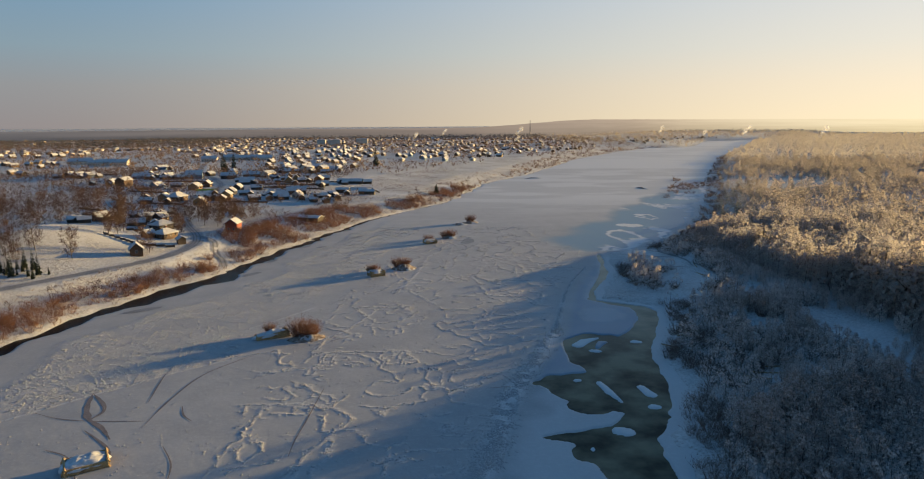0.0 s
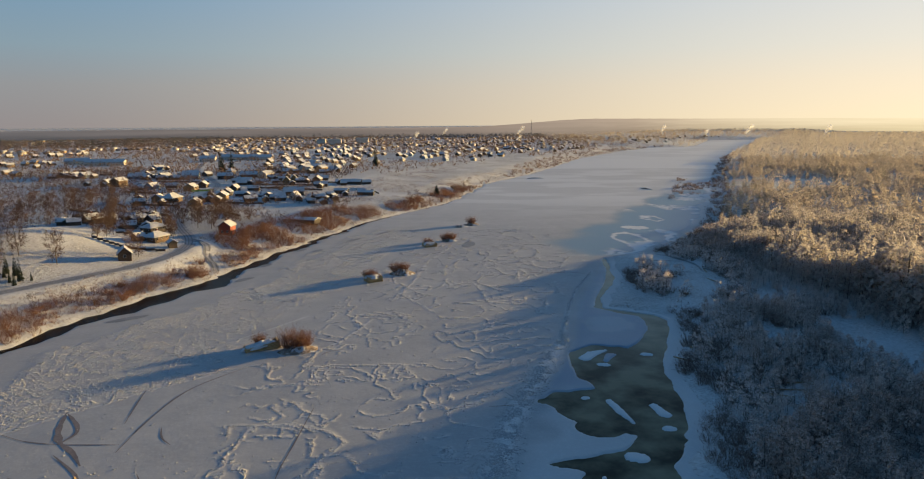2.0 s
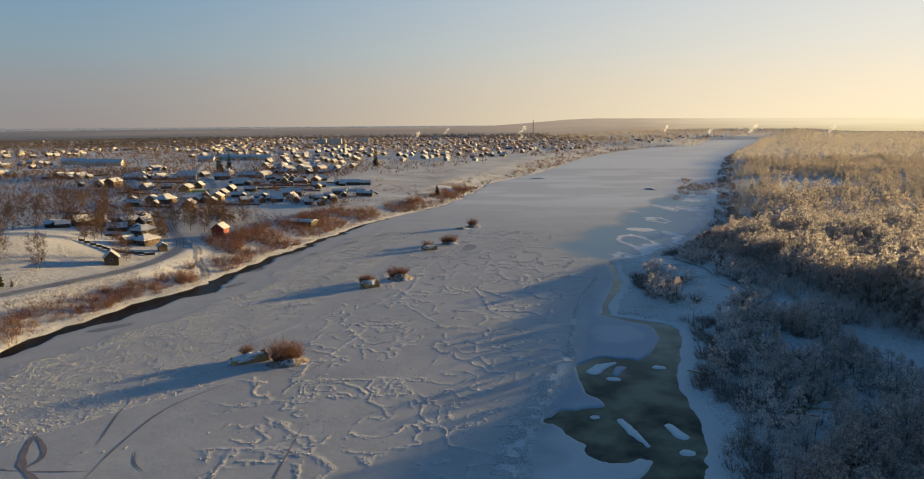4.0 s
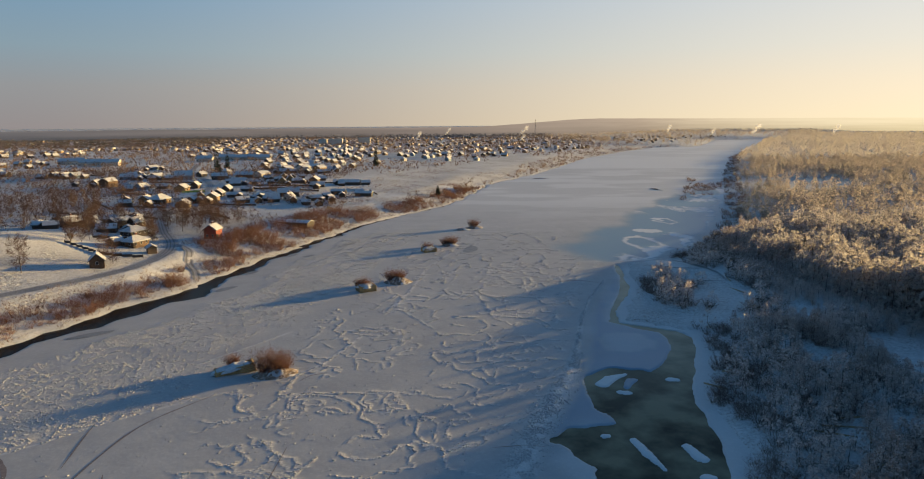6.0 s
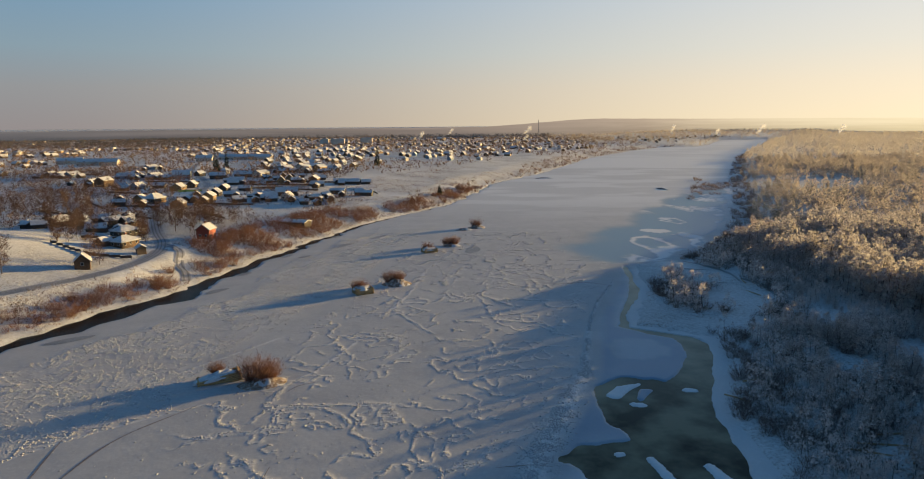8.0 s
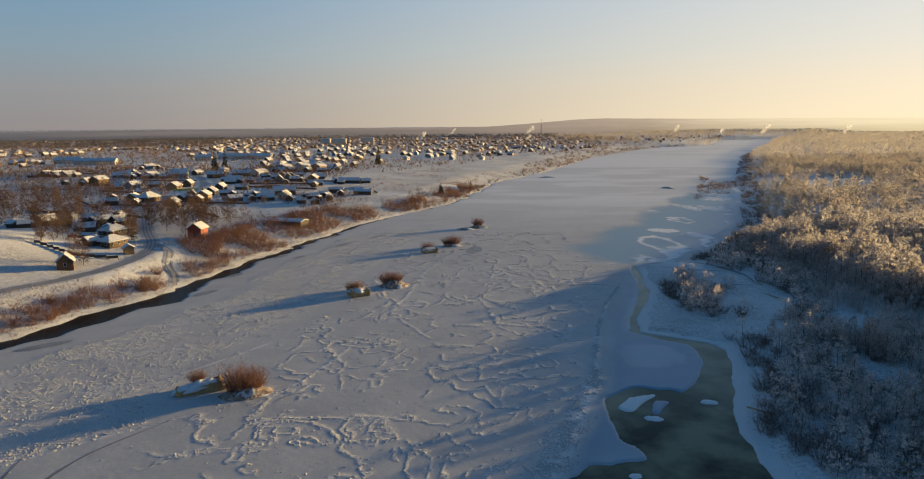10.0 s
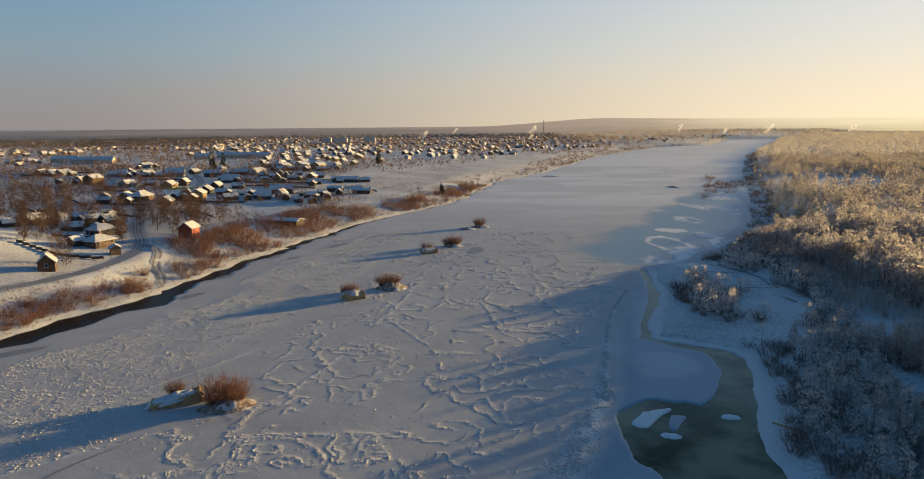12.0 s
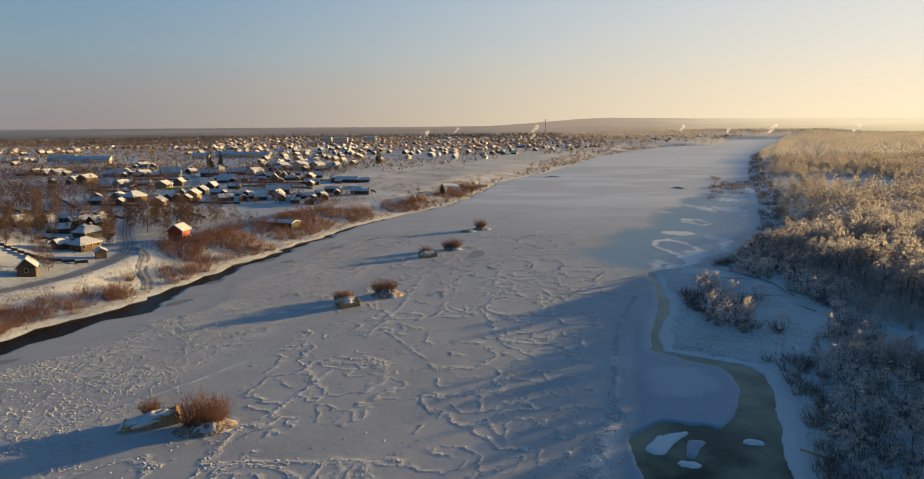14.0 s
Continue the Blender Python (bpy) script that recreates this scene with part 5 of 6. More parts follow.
house(-149.5, 402, 5, 4.5, 98, M_BROWN_WOOD, "small brown shed with a sunlit snowy roof", h=2.1, rise=1.6, windows=0, chimney=False, name="shed")
house(-191, 464, 9.5, 7, 93, M_OCHRE_WOOD, "ochre farmhouse behind a lime-green fence", windows=3)
house(-189, 481, 6.5, 5.5, 93, M_BROWN_WOOD, dark_log, windows=2)
house(-149.5, 410, 8.5, 6.5, 98, M_OCHRE_WOOD, "ochre gabled house with a bright sunlit wall", h=3.2, windows=2)
house(-155.5, 435.5, 7, 6, 93, M_GREY_WOOD, dark_log, windows=2)
house(-157.5, 456, 7, 5.5, 88, M_GREY_WOOD, "dark gabled barn in an open snowy plot", windows=0, chimney=False, name="barn")
house(-230.5, 560, 13, 8.5, 15, M_BLUE_WALL, "large house with a wide blue-shaded snowy roof", h=3.4, rise=3.6, windows=4)
house(-256, 566, 10, 7, 73, M_GREY_WOOD, dark_log, windows=2)
house(-200, 557, 12, 7, 10, M_GREY_WOOD, "long low building with a snowy roof", h=3.0, windows=4)
house(-168.5, 511, 10, 6.5, 15, M_BROWN_WOOD, "long brown log house in snowy gardens", windows=3)
# open ground above the willows
house(-125, 423, 3.6, 3.4, 93, M_BROWN_WOOD, "lone brown hut beside the snowy field path", h=2.6, rise=1.0, windows=0, chimney=False, name="shed")
house(-113.5, 444, 13, 6.5, 14, M_GREY_WOOD, "long dark barn with a sunlit pale gable end", h=2.8, rise=2.2, windows=0, chimney=False, name="barn")
house(-108.5, 426.5, 6.5, 5, 83, M_PALE_WALL, "small pale house with a rounded snowy roof", windows=2)
house(-86.8, 418, 3.2, 2.8, 78, M_GREY_WOOD, "dark box-shaped hut on the open snow", h=2.4, rise=0.5, windows=0, chimney=False, name="shed")
house(-85, 432.5, 4.0, 3.2, 68, M_GREY_WOOD, "dark garden shed on the open snow", h=2.0, rise=1.0, windows=0, chimney=False, name="shed")
house(-66, 450, 11, 4, -6, M_GREY_WOOD, "long dark storage shed above the bank", h=2.0, rise=0.9, windows=0, chimney=False, name="barn")
house(-84, 457, 9, 4.5, -4, M_GREY_WOOD, "dark lean-to shed beside the storage shed", h=2.4, rise=0.9, windows=0, chimney=False, name="shed")
house(-87, 521, 14, 5, -4, M_GREY_WOOD, "long open-sided farm shed with snowy roof", h=2.2, rise=1.6, windows=0, chimney=False, name="barn")
house(-117, 532, 8.5, 6, 88, M_BROWN_WOOD, dark_log, windows=2)
house(-105, 485.5, 4.6, 4, 88, M_GREY_WOOD, "small grey shed in a snowy yard", h=2.2, rise=1.4, windows=0, chimney=False, name="shed")
for hx, hy in ((-147, 554), (-136, 532), (-137, 513)):
    house(hx, hy, 6.2, 5.5, 106, M_OCHRE_WOOD, "ochre cottage with a steep sunlit snowy roof", rise=2.8, windows=2)
house(-149, 628, 11.5, 8, 68, M_PALE_WALL, "pale two-storey house at the village street", h=4.6, windows=3)
house(-134.5, 628, 10.5, 8, 68, M_OCHRE_WOOD, "ochre two-storey house at the village street", h=4.4, windows=3)
house(-165, 629, 10.5, 7.5, 68, M_OCHRE_WOOD, "ochre house with a sunlit roof", h=3.4, windows=3)
house(-185.5, 574, 14, 8, 12, M_BROWN_WOOD, dark_log, windows=3)
house(-171, 574, 12, 8, 70, M_PALE_WALL, "pale plastered house among snowy yards", h=3.2, windows=3)
house(-83, 340.5, 18, 6, -18, M_GREY_WOOD, "long low cellar shed under flat snow among willows", h=1.3, rise=0.7, windows=0, chimney=False, name="shed")
house(-341, 579, 9, 6.5, 78, M_BROWN_WOOD, dark_log, windows=2)
house(-330, 577, 11, 7, 78, M_BLUE_WALL, "blue board house with a shaded snowy roof", windows=3)
house(-350, 580, 8, 6, 83, M_GREY_WOOD, dark_log, windows=2)
house(-277.5, 563, 13, 8, 18, M_BLUE_WALL, "blue board house with a shaded snowy roof", windows=3)
house(-281, 587, 7.5, 6, 108, M_BROWN_WOOD, dark_log, windows=2)
house(-310, 672, 12.5, 8, 70, M_BLUE_WALL, "blue house among bare garden trees", windows=3)
house(-146, 656, 17, 9, 5, M_BLUE_WALL, "long blue-grey building with dark windows", h=3.6, windows=5)
# long farm buildings and flats further off
for hx, hy, hw in ((-450, 772, 27), (-413, 750, 28), (-389, 742, 18), (-275, 840, 29), (-298, 846, 20), (-314, 814, 18), (-252, 834, 21)):
    house(hx, hy, hw, 11, 8, M_PALE_WALL, "long pale farm building under a snowy roof", h=3.8, rise=3.0, windows=6, chimney=False, name="farm_building", group="farm buildings")
for hx, hw, hy in ((-292, 17, 1367), (-264, 27, 1362), (-215, 24, 1420)):
    house(hx, hy, hw, 12, 4, M_PALE_WALL, "pale block of flats far beyond the houses", h=11.5, rise=0.6, windows=7, chimney=False, name="apartment_block", group="flats", door=False)

# ---------------------------------------------------------------- the rest of the town
TAKEN = np.array([(o.matrix_basis.translation.x, o.matrix_basis.translation.y) for o in scene.objects if o.get("group") in ("village houses", "farm buildings", "flats")])
rng = np.random.default_rng(21)
walls = (M_BROWN_WOOD, M_GREY_WOOD, M_OCHRE_WOOD, M_PALE_WALL, M_BLUE_WALL, M_GREY_WOOD)
town_labels = ("brown log house with a snowy roof", "grey board house with a snowy roof", "ochre house with a snowy roof",
               "pale plastered house with a snowy roof", "faded blue house with a snowy roof", "grey timber house with a steep snowy roof")
U, V_ = np.meshgrid(np.arange(-75, 75), np.arange(-60, 60))
u = U.ravel() * 17.0 + rng.normal(size=U.size) * 3.0
v = V_.ravel() * 29.0 + rng.normal(size=U.size) * 3.0
ca, sa_ = math.cos(radians(16)), math.sin(radians(16))
tx, ty = -200 + u * ca - v * sa_, 1050 + u * sa_ + v * ca
lb = left_bank(ty)
keep = (ty > 560) & (ty < 1900) & (tx < lb - 45 - np.clip(ty - 600, 0, 200) * 0.1) & (tx > -0.66 * ty - 60) & (rng.random(len(tx)) < 0.46)
keep &= fbm(tx * 0.006, ty * 0.006, 120) > 0.36 + 0.14 * smooth((-tx - 0.30 * ty) / 120)
keep &= np.array([np.min(np.hypot(TAKEN[:, 0] - a, TAKEN[:, 1] - b)) > 15 for a, b in zip(tx, ty)])
tx, ty = tx[keep], ty[keep]
order = np.argsort(np.hypot(tx, ty))
tx, ty = tx[order], ty[order]
models = []
for k in range(6):
    models.append(house(float(tx[k]), float(ty[k]), 6.2 + k % 3 * 1.1, 4.9 + 0.7 * (k % 2), 70 - 90 * (k == 2), walls[k], town_labels[k], rise=1.6 + 0.2 * k, hip=k == 3, windows=1, group="town houses", door=False))
for k in range(6, min(190, len(tx))):
    copy_thing(models[k % 6], pose(float(tx[k]), float(ty[k]), float(ground_z(tx[k], ty[k])) + 0.1, 0, 0, 70 - 90 * (rng.random() < 0.12) + rng.normal() * 6))


def simple_house(w, d, h, rise):
    """Walls and a snow-laden roof as two small triangle meshes."""
    hw, hd = w / 2, d / 2
    wv = np.array([(sx * hw, sy * hd, z) for z in (-1, h) for sx, sy in ((-1, -1), (1, -1), (1, 1), (-1, 1))] + [(-hw, 0, h + rise), (hw, 0, h + rise)], float)
    wf = []
    for i in range(4):
        j = (i + 1) % 4
        wf += [(i, j, j + 4), (i, j + 4, i + 4)]
    wf += [(5, 6, 9), (7, 4, 8)]
    o, t = 0.5, 0.3
    ez = h - o * rise / hd
    rv = np.array([(sx * (hw + o), sy * (hd + o), ez + k) for k in (0, t) for sx, sy in ((-1, -1), (1, -1), (1, 1), (-1, 1))] + [(sx * (hw + o), 0, h + rise + k) for k in (0.05, t) for sx in (-1, 1)], float)
    rf = [(4, 5, 11), (4, 11, 10), (6, 7, 10), (6, 10, 11), (0, 1, 5), (0, 5, 4), (2, 3, 7), (2, 7, 6), (0, 8, 1), (1, 8, 9), (2, 9, 3), (3, 9, 8),
          (1, 9, 11), (1, 11, 5), (2, 6, 11), (2, 11, 9), (0, 4, 10), (0, 10, 8), (3, 8, 10), (3, 10, 7)]
    return (wv, np.array(wf)), (rv, np.array(rf))


fx, fy = tx[190:], ty[190:]
kind_no = rng.integers(0, 4, len(fx))
roofs = []
for k, mat in enumerate((M_BROWN_WOOD, M_GREY_WOOD, M_OCHRE_WOOD, M_PALE_WALL)):
    m = kind_no == k
    wall_t, roof_t = simple_house(9 + 1.5 * k, 7, 2.9 + 0.3 * k, 1.3 + 0.2 * k)
    xyz = np.stack([fx[m], fy[m], ground_z(fx[m], fy[m])], 1)
    sc = 0.5 + 0.38 * rng.random(m.sum())
    tu = radians(-20) + np.pi / 2 * (rng.random(m.sum()) < 0.88) + rng.normal(size=m.sum()) * 0.07
    stuff("far_house_walls", [scatter(wall_t, xyz, sc, tu)], mat, "walls of distant timber houses in rows", "town")
    roofs.append(scatter(roof_t, xyz, sc, tu))
stuff("far_house_roofs", roofs, M_FAR_CAP, "snow-laden roofs of distant houses in rows", "town")

# ---------------------------------------------------------------- fences
POST_ME = box_mesh("post", 0.14, 0.14, 1.5, -0.2)
POST_ME.materials.append(M_FENCE)
BOARD_ME = box_mesh("board", 1.0, 0.05, 0.95, 0.12)
BOARD_ME.materials.append(M_FENCE)
LIME_ME = box_mesh("board", 1.0, 0.05, 1.2, 0.12)
LIME_ME.materials.append(M_LIME)


def fence(points, label, board=BOARD_ME, bay=2.6):
    p = curve_points(points, bay) if len(points) > 2 else np.linspace(points[0], points[1], max(2, int(math.dist(*points) / bay)))
    z = ground_z(p[:, 0], p[:, 1])
    root = tagged(new("fence"), label, "fence", "garden fences")
    root.matrix_basis = pose(float(p[0, 0]), float(p[0, 1]), float(z[0]))
    for i in range(len(p)):
        q = p[i] - p[0]
        piece("post", POST_ME, root, pose(float(q[0]), float(q[1]), float(z[i] - z[0])))
        if i + 1 < len(p):
            dx, dy = p[i + 1] - p[i]
            run = math.hypot(dx, dy)
            m = pose(float(q[0] + dx / 2), float(q[1] + dy / 2), float((z[i] + z[i + 1]) / 2 - z[0]), 0, 0, math.degrees(math.atan2(dy, dx)))
            piece("board", board, root, m @ Matrix.Diagonal((run - 0.16, 1, 1, 1)))


plank = "dark old board fence round a snowy plot"
for pts in (((-174, 316), (-160, 319), (-146, 315)), ((-147.5, 281), (-140, 285), (-134, 288)), ((-147, 262), (-134, 257.5), (-126, 255), (-116, 257)),
            ((-146, 306), (-134, 304)), ((-150, 300), (-158, 322)), ((-152, 345), (-172, 356)), ((-176, 330), (-200, 338)), ((-195, 352), (-215, 360)),
            ((-165, 382), (-192, 382)), ((-190, 372), (-214, 398)), ((-120, 398), (-146, 398)), ((-118, 432), (-147, 428)), ((-200, 440), (-232, 452)),
            ((-100, 470), (-140, 474)), ((-110, 500), (-160, 496)), ((-200, 520), (-245, 530)), ((-118, 350), (-140, 372))):
    fence(pts, plank)
fence(((-186, 452), (-172, 455)), "lime-green painted fence lit by the sun", LIME_ME)

# sheds and garden fences of the nearer plots
shed_models = []
count = 0
for k in range(1200):
    i = rng.integers(0, len(TAKEN))
    a = rng.random() * 6.28
    px, py = TAKEN[i, 0] + math.cos(a) * (9 + 7 * rng.random()), TAKEN[i, 1] + math.sin(a) * (9 + 7 * rng.random())
    clear = np.min(np.hypot(TAKEN[:, 0] - px, TAKEN[:, 1] - py)) > 7.5 and np.min(np.hypot(ROAD_P[:, 0] - px, ROAD_P[:, 1] - py)) > 7
    if not clear or not 300 < py < 700 or px > float(left_bank(py)) - 45 or count >= 110:
        continue
    count += 1
    if len(shed_models) < 4:
        j = len(shed_models)
        shed_models.append(house(px, py, 4.5 + j, 3.6, 16 + 90 * (j % 2), M_GREY_WOOD, "low dark board shed with a snowy roof", h=1.9, rise=0.9 + 0.2 * j, windows=0, chimney=False, name="shed", group="sheds in the yards", door=False))
    else:
        copy_thing(shed_models[count % 4], pose(px, py, float(ground_z(px, py)) + 0.1, 0, 0, 16 + 90 * rng.integers(0, 2) + rng.normal() * 8))
for k in range(90):
    i = rng.integers(0, len(TAKEN))
    px, py = TAKEN[i] + rng.normal(size=2) * 11
    a = radians(16 + 90 * rng.integers(0, 2) + rng.normal() * 6)
    qx, qy = px + math.cos(a) * 24, py + math.sin(a) * 24
    if 300 < py < 620 and np.min(np.hypot(ROAD_P[:, 0] - px, ROAD_P[:, 1] - py)) > 26 and max(px, qx) < float(left_bank(py)) - 40:
        fence(((float(px), float(py)), (float(qx), float(qy))), plank)

# ---------------------------------------------------------------- left bank trees and willows
rng = np.random.default_rng(8)
BARE = [broadleaf(200 + i, 10.0, 2.7, 24, 1500, 0.8, 0.075, 0.08, 0.25) for i in range(4)]
spots = [(-145, 269), (-146, 264), (-138.8, 225.7), (-156, 217), (-151, 214.7), (-162, 222), (-146.8, 265.5), (-157, 318), (-125.4, 286), (-134.6, 318.6), (-126, 313.5), (-121, 320),
         (-125, 336.7), (-130, 328), (-118, 330), (-187.6, 391), (-240, 432), (-234, 348), (-225, 346), (-218, 352), (-215.5, 371.5), (-211, 372), (-222, 377), (-205, 366), (-228, 360),
         (-166, 232), (-170, 216), (-176, 226), (-184, 236), (-245, 340), (-252, 352), (-238, 336), (-121, 246), (-125.4, 248.7), (-196, 398), (-165, 396), (-150, 394), (-182, 412), (-158, 224), (-164, 211), (-171, 206), (-160, 205), (-153, 228), (-179, 212), (-187, 222), (-194, 230), (-202, 246), (-212, 250),
         (-220, 330), (-212, 338), (-206, 346), (-140, 330), (-136, 340), (-128, 344), (-119, 312), (-128, 290), (-131, 294),
         (-140, 312), (-144, 322), (-134, 326), (-146, 336), (-139, 346), (-130, 352), (-122, 342), (-114, 322), (-116, 336), (-112, 346), (-148, 290), (-152, 282), (-146, 276), (-160, 300), (-166, 310), (-172, 302), (-178, 340), (-186, 350), (-192, 330), (-110, 312)]
plant(BARE, spots, 0.7, 1.25, rng, "bare_tree", (M_BARK, M_BROWN), "leafless brown birch on the snowy village slope", "tree", "bare village trees", "crown of fine brown twigs")
plant([(w, c) for w, c in SPRUCE_NEAR], [(-147.9, 204.6), (-145.2, 203.4), (-144.6, 205.2), (-145, 208.6), (-140.8, 205), (-138, 202.8), (-136.8, 209.1), (-150.5, 206), (-142.5, 207), (-153, 209), (-148, 210.5), (-139.2, 207.5), (-151, 202), (-155, 205), (-157, 211), (-160, 207), (-152, 212), (-143, 211), (-149, 207.5), (-154.5, 200), (-158, 202.5), (-146.5, 212)],
      0.5, 0.95, rng, "spruce", (M_BARK, M_NEEDLE), "young dark spruce beside the road", "tree", "young spruces by the road")
plant([conifer(48, 8, 2.5, 15, 13)], [(-18.8, 477)], 1.0, 1.02, rng, "spruce", (M_BARK, M_NEEDLE), "lone dark spruce on the open river bank", "tree", "lone spruces")
plant([(w, c) for w, c in SPRUCE_NEAR[1:]], [(-232, 640), (-226, 646), (-240, 655), (-92, 700)], 1.4, 1.8, rng, "spruce", (M_BARK, M_NEEDLE), "tall dark spruce among village houses", "tree", "village spruces")

# willow thickets between road and water
x, y = spread_points(rng, -190, 40, 120, 560, 2.4)
dl = left_bank(y) - x
road_d = np.min(np.hypot(x[:, None] - ROAD_P[None, ::2, 0], y[:, None] - ROAD_P[None, ::2, 1]), 1)
track_d = np.min(np.hypot(x[:, None] - track_p[None, ::2, 0], y[:, None] - track_p[None, ::2, 1]), 1)
belt = np.where(y < 245, 14, np.where(y < 275, 9, np.where(y < 390, 30, 18)))
keep = (dl > 2.5 + 3 * vnoise(y * 0.1, y * 0, 132)) & (dl < belt) & (road_d > 5.5) & (track_d > 6) & (fbm(x * 0.09, y * 0.09, 131) > np.where(y < 265, 0.43, np.where(y < 400, 0.41, 0.49)))
keep &= np.min(np.hypot(x[:, None] - TAKEN[None, :, 0], y[:, None] - TAKEN[None, :, 1]), 1) > 5
cr, wd = sprinkle([(None, s) for s in WILLOW], x[keep], y[keep], rng, 0.4, 1.3)
stuff("willow_thicket", cr, M_WILLOW, "copper-red leafless willow thicket along the snowy bank", "bushes")

fx_, fy_ = random_points(rng, -150, -70, 120, 264, 2.5)
dl_ = left_bank(fy_) - fx_
road_f = np.min(np.hypot(fx_[:, None] - ROAD_P[None, ::2, 0], fy_[:, None] - ROAD_P[None, ::2, 1]), 1)
track_f = np.min(np.hypot(fx_[:, None] - track_p[None, ::2, 0], fy_[:, None] - track_p[None, ::2, 1]), 1)
thick = (dl_ > 2.5) & (dl_ < 13) & (road_f > 5) & (track_f > 4) & (fbm(fx_ * 0.08, fy_ * 0.08, 137) > 0.46)
cr, wd = sprinkle([(None, q) for q in WILLOW], fx_[thick], fy_[thick], rng, 0.4, 1.1)
stuff("willow_thicket", cr, M_WILLOW, "copper-red willow scrub between road and water", "bushes")
low = (dl > 0.9) & (dl < belt + 8) & (road_d > 4.5) & (track_d > 3) & ~keep & (fbm(x * 0.09, y * 0.09, 133) > 0.36)
cr, wd = sprinkle([(None, shrub(90 + i, 1.3, 1.6, 40, 0.08)) for i in range(3)], x[low], y[low], rng, 0.5, 1.2)
stuff("bank_grass", cr, M_BRUSH, "dry weeds and stubble standing in bankside snow", "weeds")
fx_, fy_ = random_points(rng, -150, 40, 400, 700, 2.8)
dl_ = left_bank(fy_) - fx_
weedy = (dl_ > 6) & (dl_ < 95) & (fbm(fx_ * 0.05, fy_ * 0.05, 135) > 0.51)
cr, wd = sprinkle([(None, shrub(95 + i, 0.9, 1.5, 22, 0.09)) for i in range(3)], fx_[weedy], fy_[weedy], rng, 0.5, 1.2)
stuff("field_grass", cr, M_BRUSH, "tufts of dry grass in the snowy field", "weeds")
# brown brush and young birches down the far village bank
fx_, fy_ = random_points(rng, -60, 420, 400, 1400, 5.4)
dl_ = left_bank(fy_) - fx_
shore = (dl_ > 1.2) & (dl_ < 10 + 26 * smooth((fy_ - 640) / 120)) & (fbm(fx_ * 0.03, fy_ * 0.03, 138) > np.where(fy_ < 640, 0.5, 0.40))
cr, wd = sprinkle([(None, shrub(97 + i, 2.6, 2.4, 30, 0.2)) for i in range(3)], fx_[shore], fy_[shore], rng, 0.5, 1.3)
stuff("brushwood", cr, M_HAZY_BROWN, "brown brush along the far village bank", "scrub")
# taller bare alders standing in the thickets
tall_spots = [(px, py) for px, py in zip(x[keep], y[keep]) if rng.random() < 0.045][:60]
plant([broadleaf(210 + i, 6.5, 1.5, 10, 260, 0.7, 0.07, 0.15, 0.2) for i in range(3)], tall_spots, 0.7, 1.25, rng, "alder", (M_BARK, M_BROWN),
      "slim leafless alder rising from the willow thicket", "tree", "alders on the bank")

# loose garden trees and scrub over the village and the town
x, y = spread_points(rng, -420, 0, 290, 640, 6.0)
dl = left_bank(y) - x
road_d = np.min(np.hypot(x[:, None] - ROAD_P[None, ::2, 0], y[:, None] - ROAD_P[None, ::2, 1]), 1)
keep = (dl > 30) & (road_d > 7) & ~((x > -100) & (y > 430)) & (fbm(x * 0.04, y * 0.04, 141) > 0.455) & (x > -0.72 * y - 30) & (np.min(np.hypot(x[:, None] - TAKEN[None, :, 0], y[:, None] - TAKEN[None, :, 1]), 1) > 8)
cr, wd = sprinkle([frosted(220 + i, 6.0, 2.2, 11, 9, 0.38, 0.1, 3, 20) for i in range(5)], x[keep], y[keep], rng, 0.45, 1.25)
stuff("garden_trees", cr, M_BROWN, "bare brown garden trees between the houses", "trees")
stuff("garden_tree_stems", wd, M_BARK, "stems of bare garden trees", "tree trunk")
x, y = random_points(rng, -1350, 360, 600, 2000, 12.3)
dl = left_bank(y) - x
keep = (dl > 30 + 60 * smooth((1000 - y) / 300)) & (fbm(x * 0.014, y * 0.014, 151) > 0.38 - 0.06 * smooth((-x - 0.30 * y) / 120)) & (x > -0.72 * y - 40) & (np.min(np.hypot(x[:, None] - tx[None, :], y[:, None] - ty[None, :]), 1) > 6)
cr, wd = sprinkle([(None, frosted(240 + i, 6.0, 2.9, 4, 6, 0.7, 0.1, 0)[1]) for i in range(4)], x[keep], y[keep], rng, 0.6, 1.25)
stuff("town_trees", cr, M_HAZY_BROWN, "bare brown trees scattered through the town", "trees")
x, y = random_points(rng, -1700, 900, 1250, 2110, 15.0)
dl = left_bank(y) - x
keep = (dl > 8) & (x > -0.78 * y - 60) & (np.hypot(x, y) < 2100) & ((fbm(x * 0.002, y * 0.005, 161) > 0.47) | (y > 1900)) & ((y > 1850) | (x < -0.36 * y) | (x > 380))
keep &= x < 250
dark = rng.random(keep.sum()) < 0.7 - 0.6 * smooth((x[keep] + 500) / 600)
cr, wd = sprinkle([(None, c) for _, c in [conifer(260 + i, 14, 5.0, 3, 4, False) for i in range(2)]], x[keep][dark], y[keep][dark], rng, 0.8, 1.4)
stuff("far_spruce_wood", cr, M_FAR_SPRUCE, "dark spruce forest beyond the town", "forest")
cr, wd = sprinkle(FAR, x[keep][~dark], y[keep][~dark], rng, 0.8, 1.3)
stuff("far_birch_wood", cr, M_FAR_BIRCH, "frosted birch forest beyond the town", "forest")
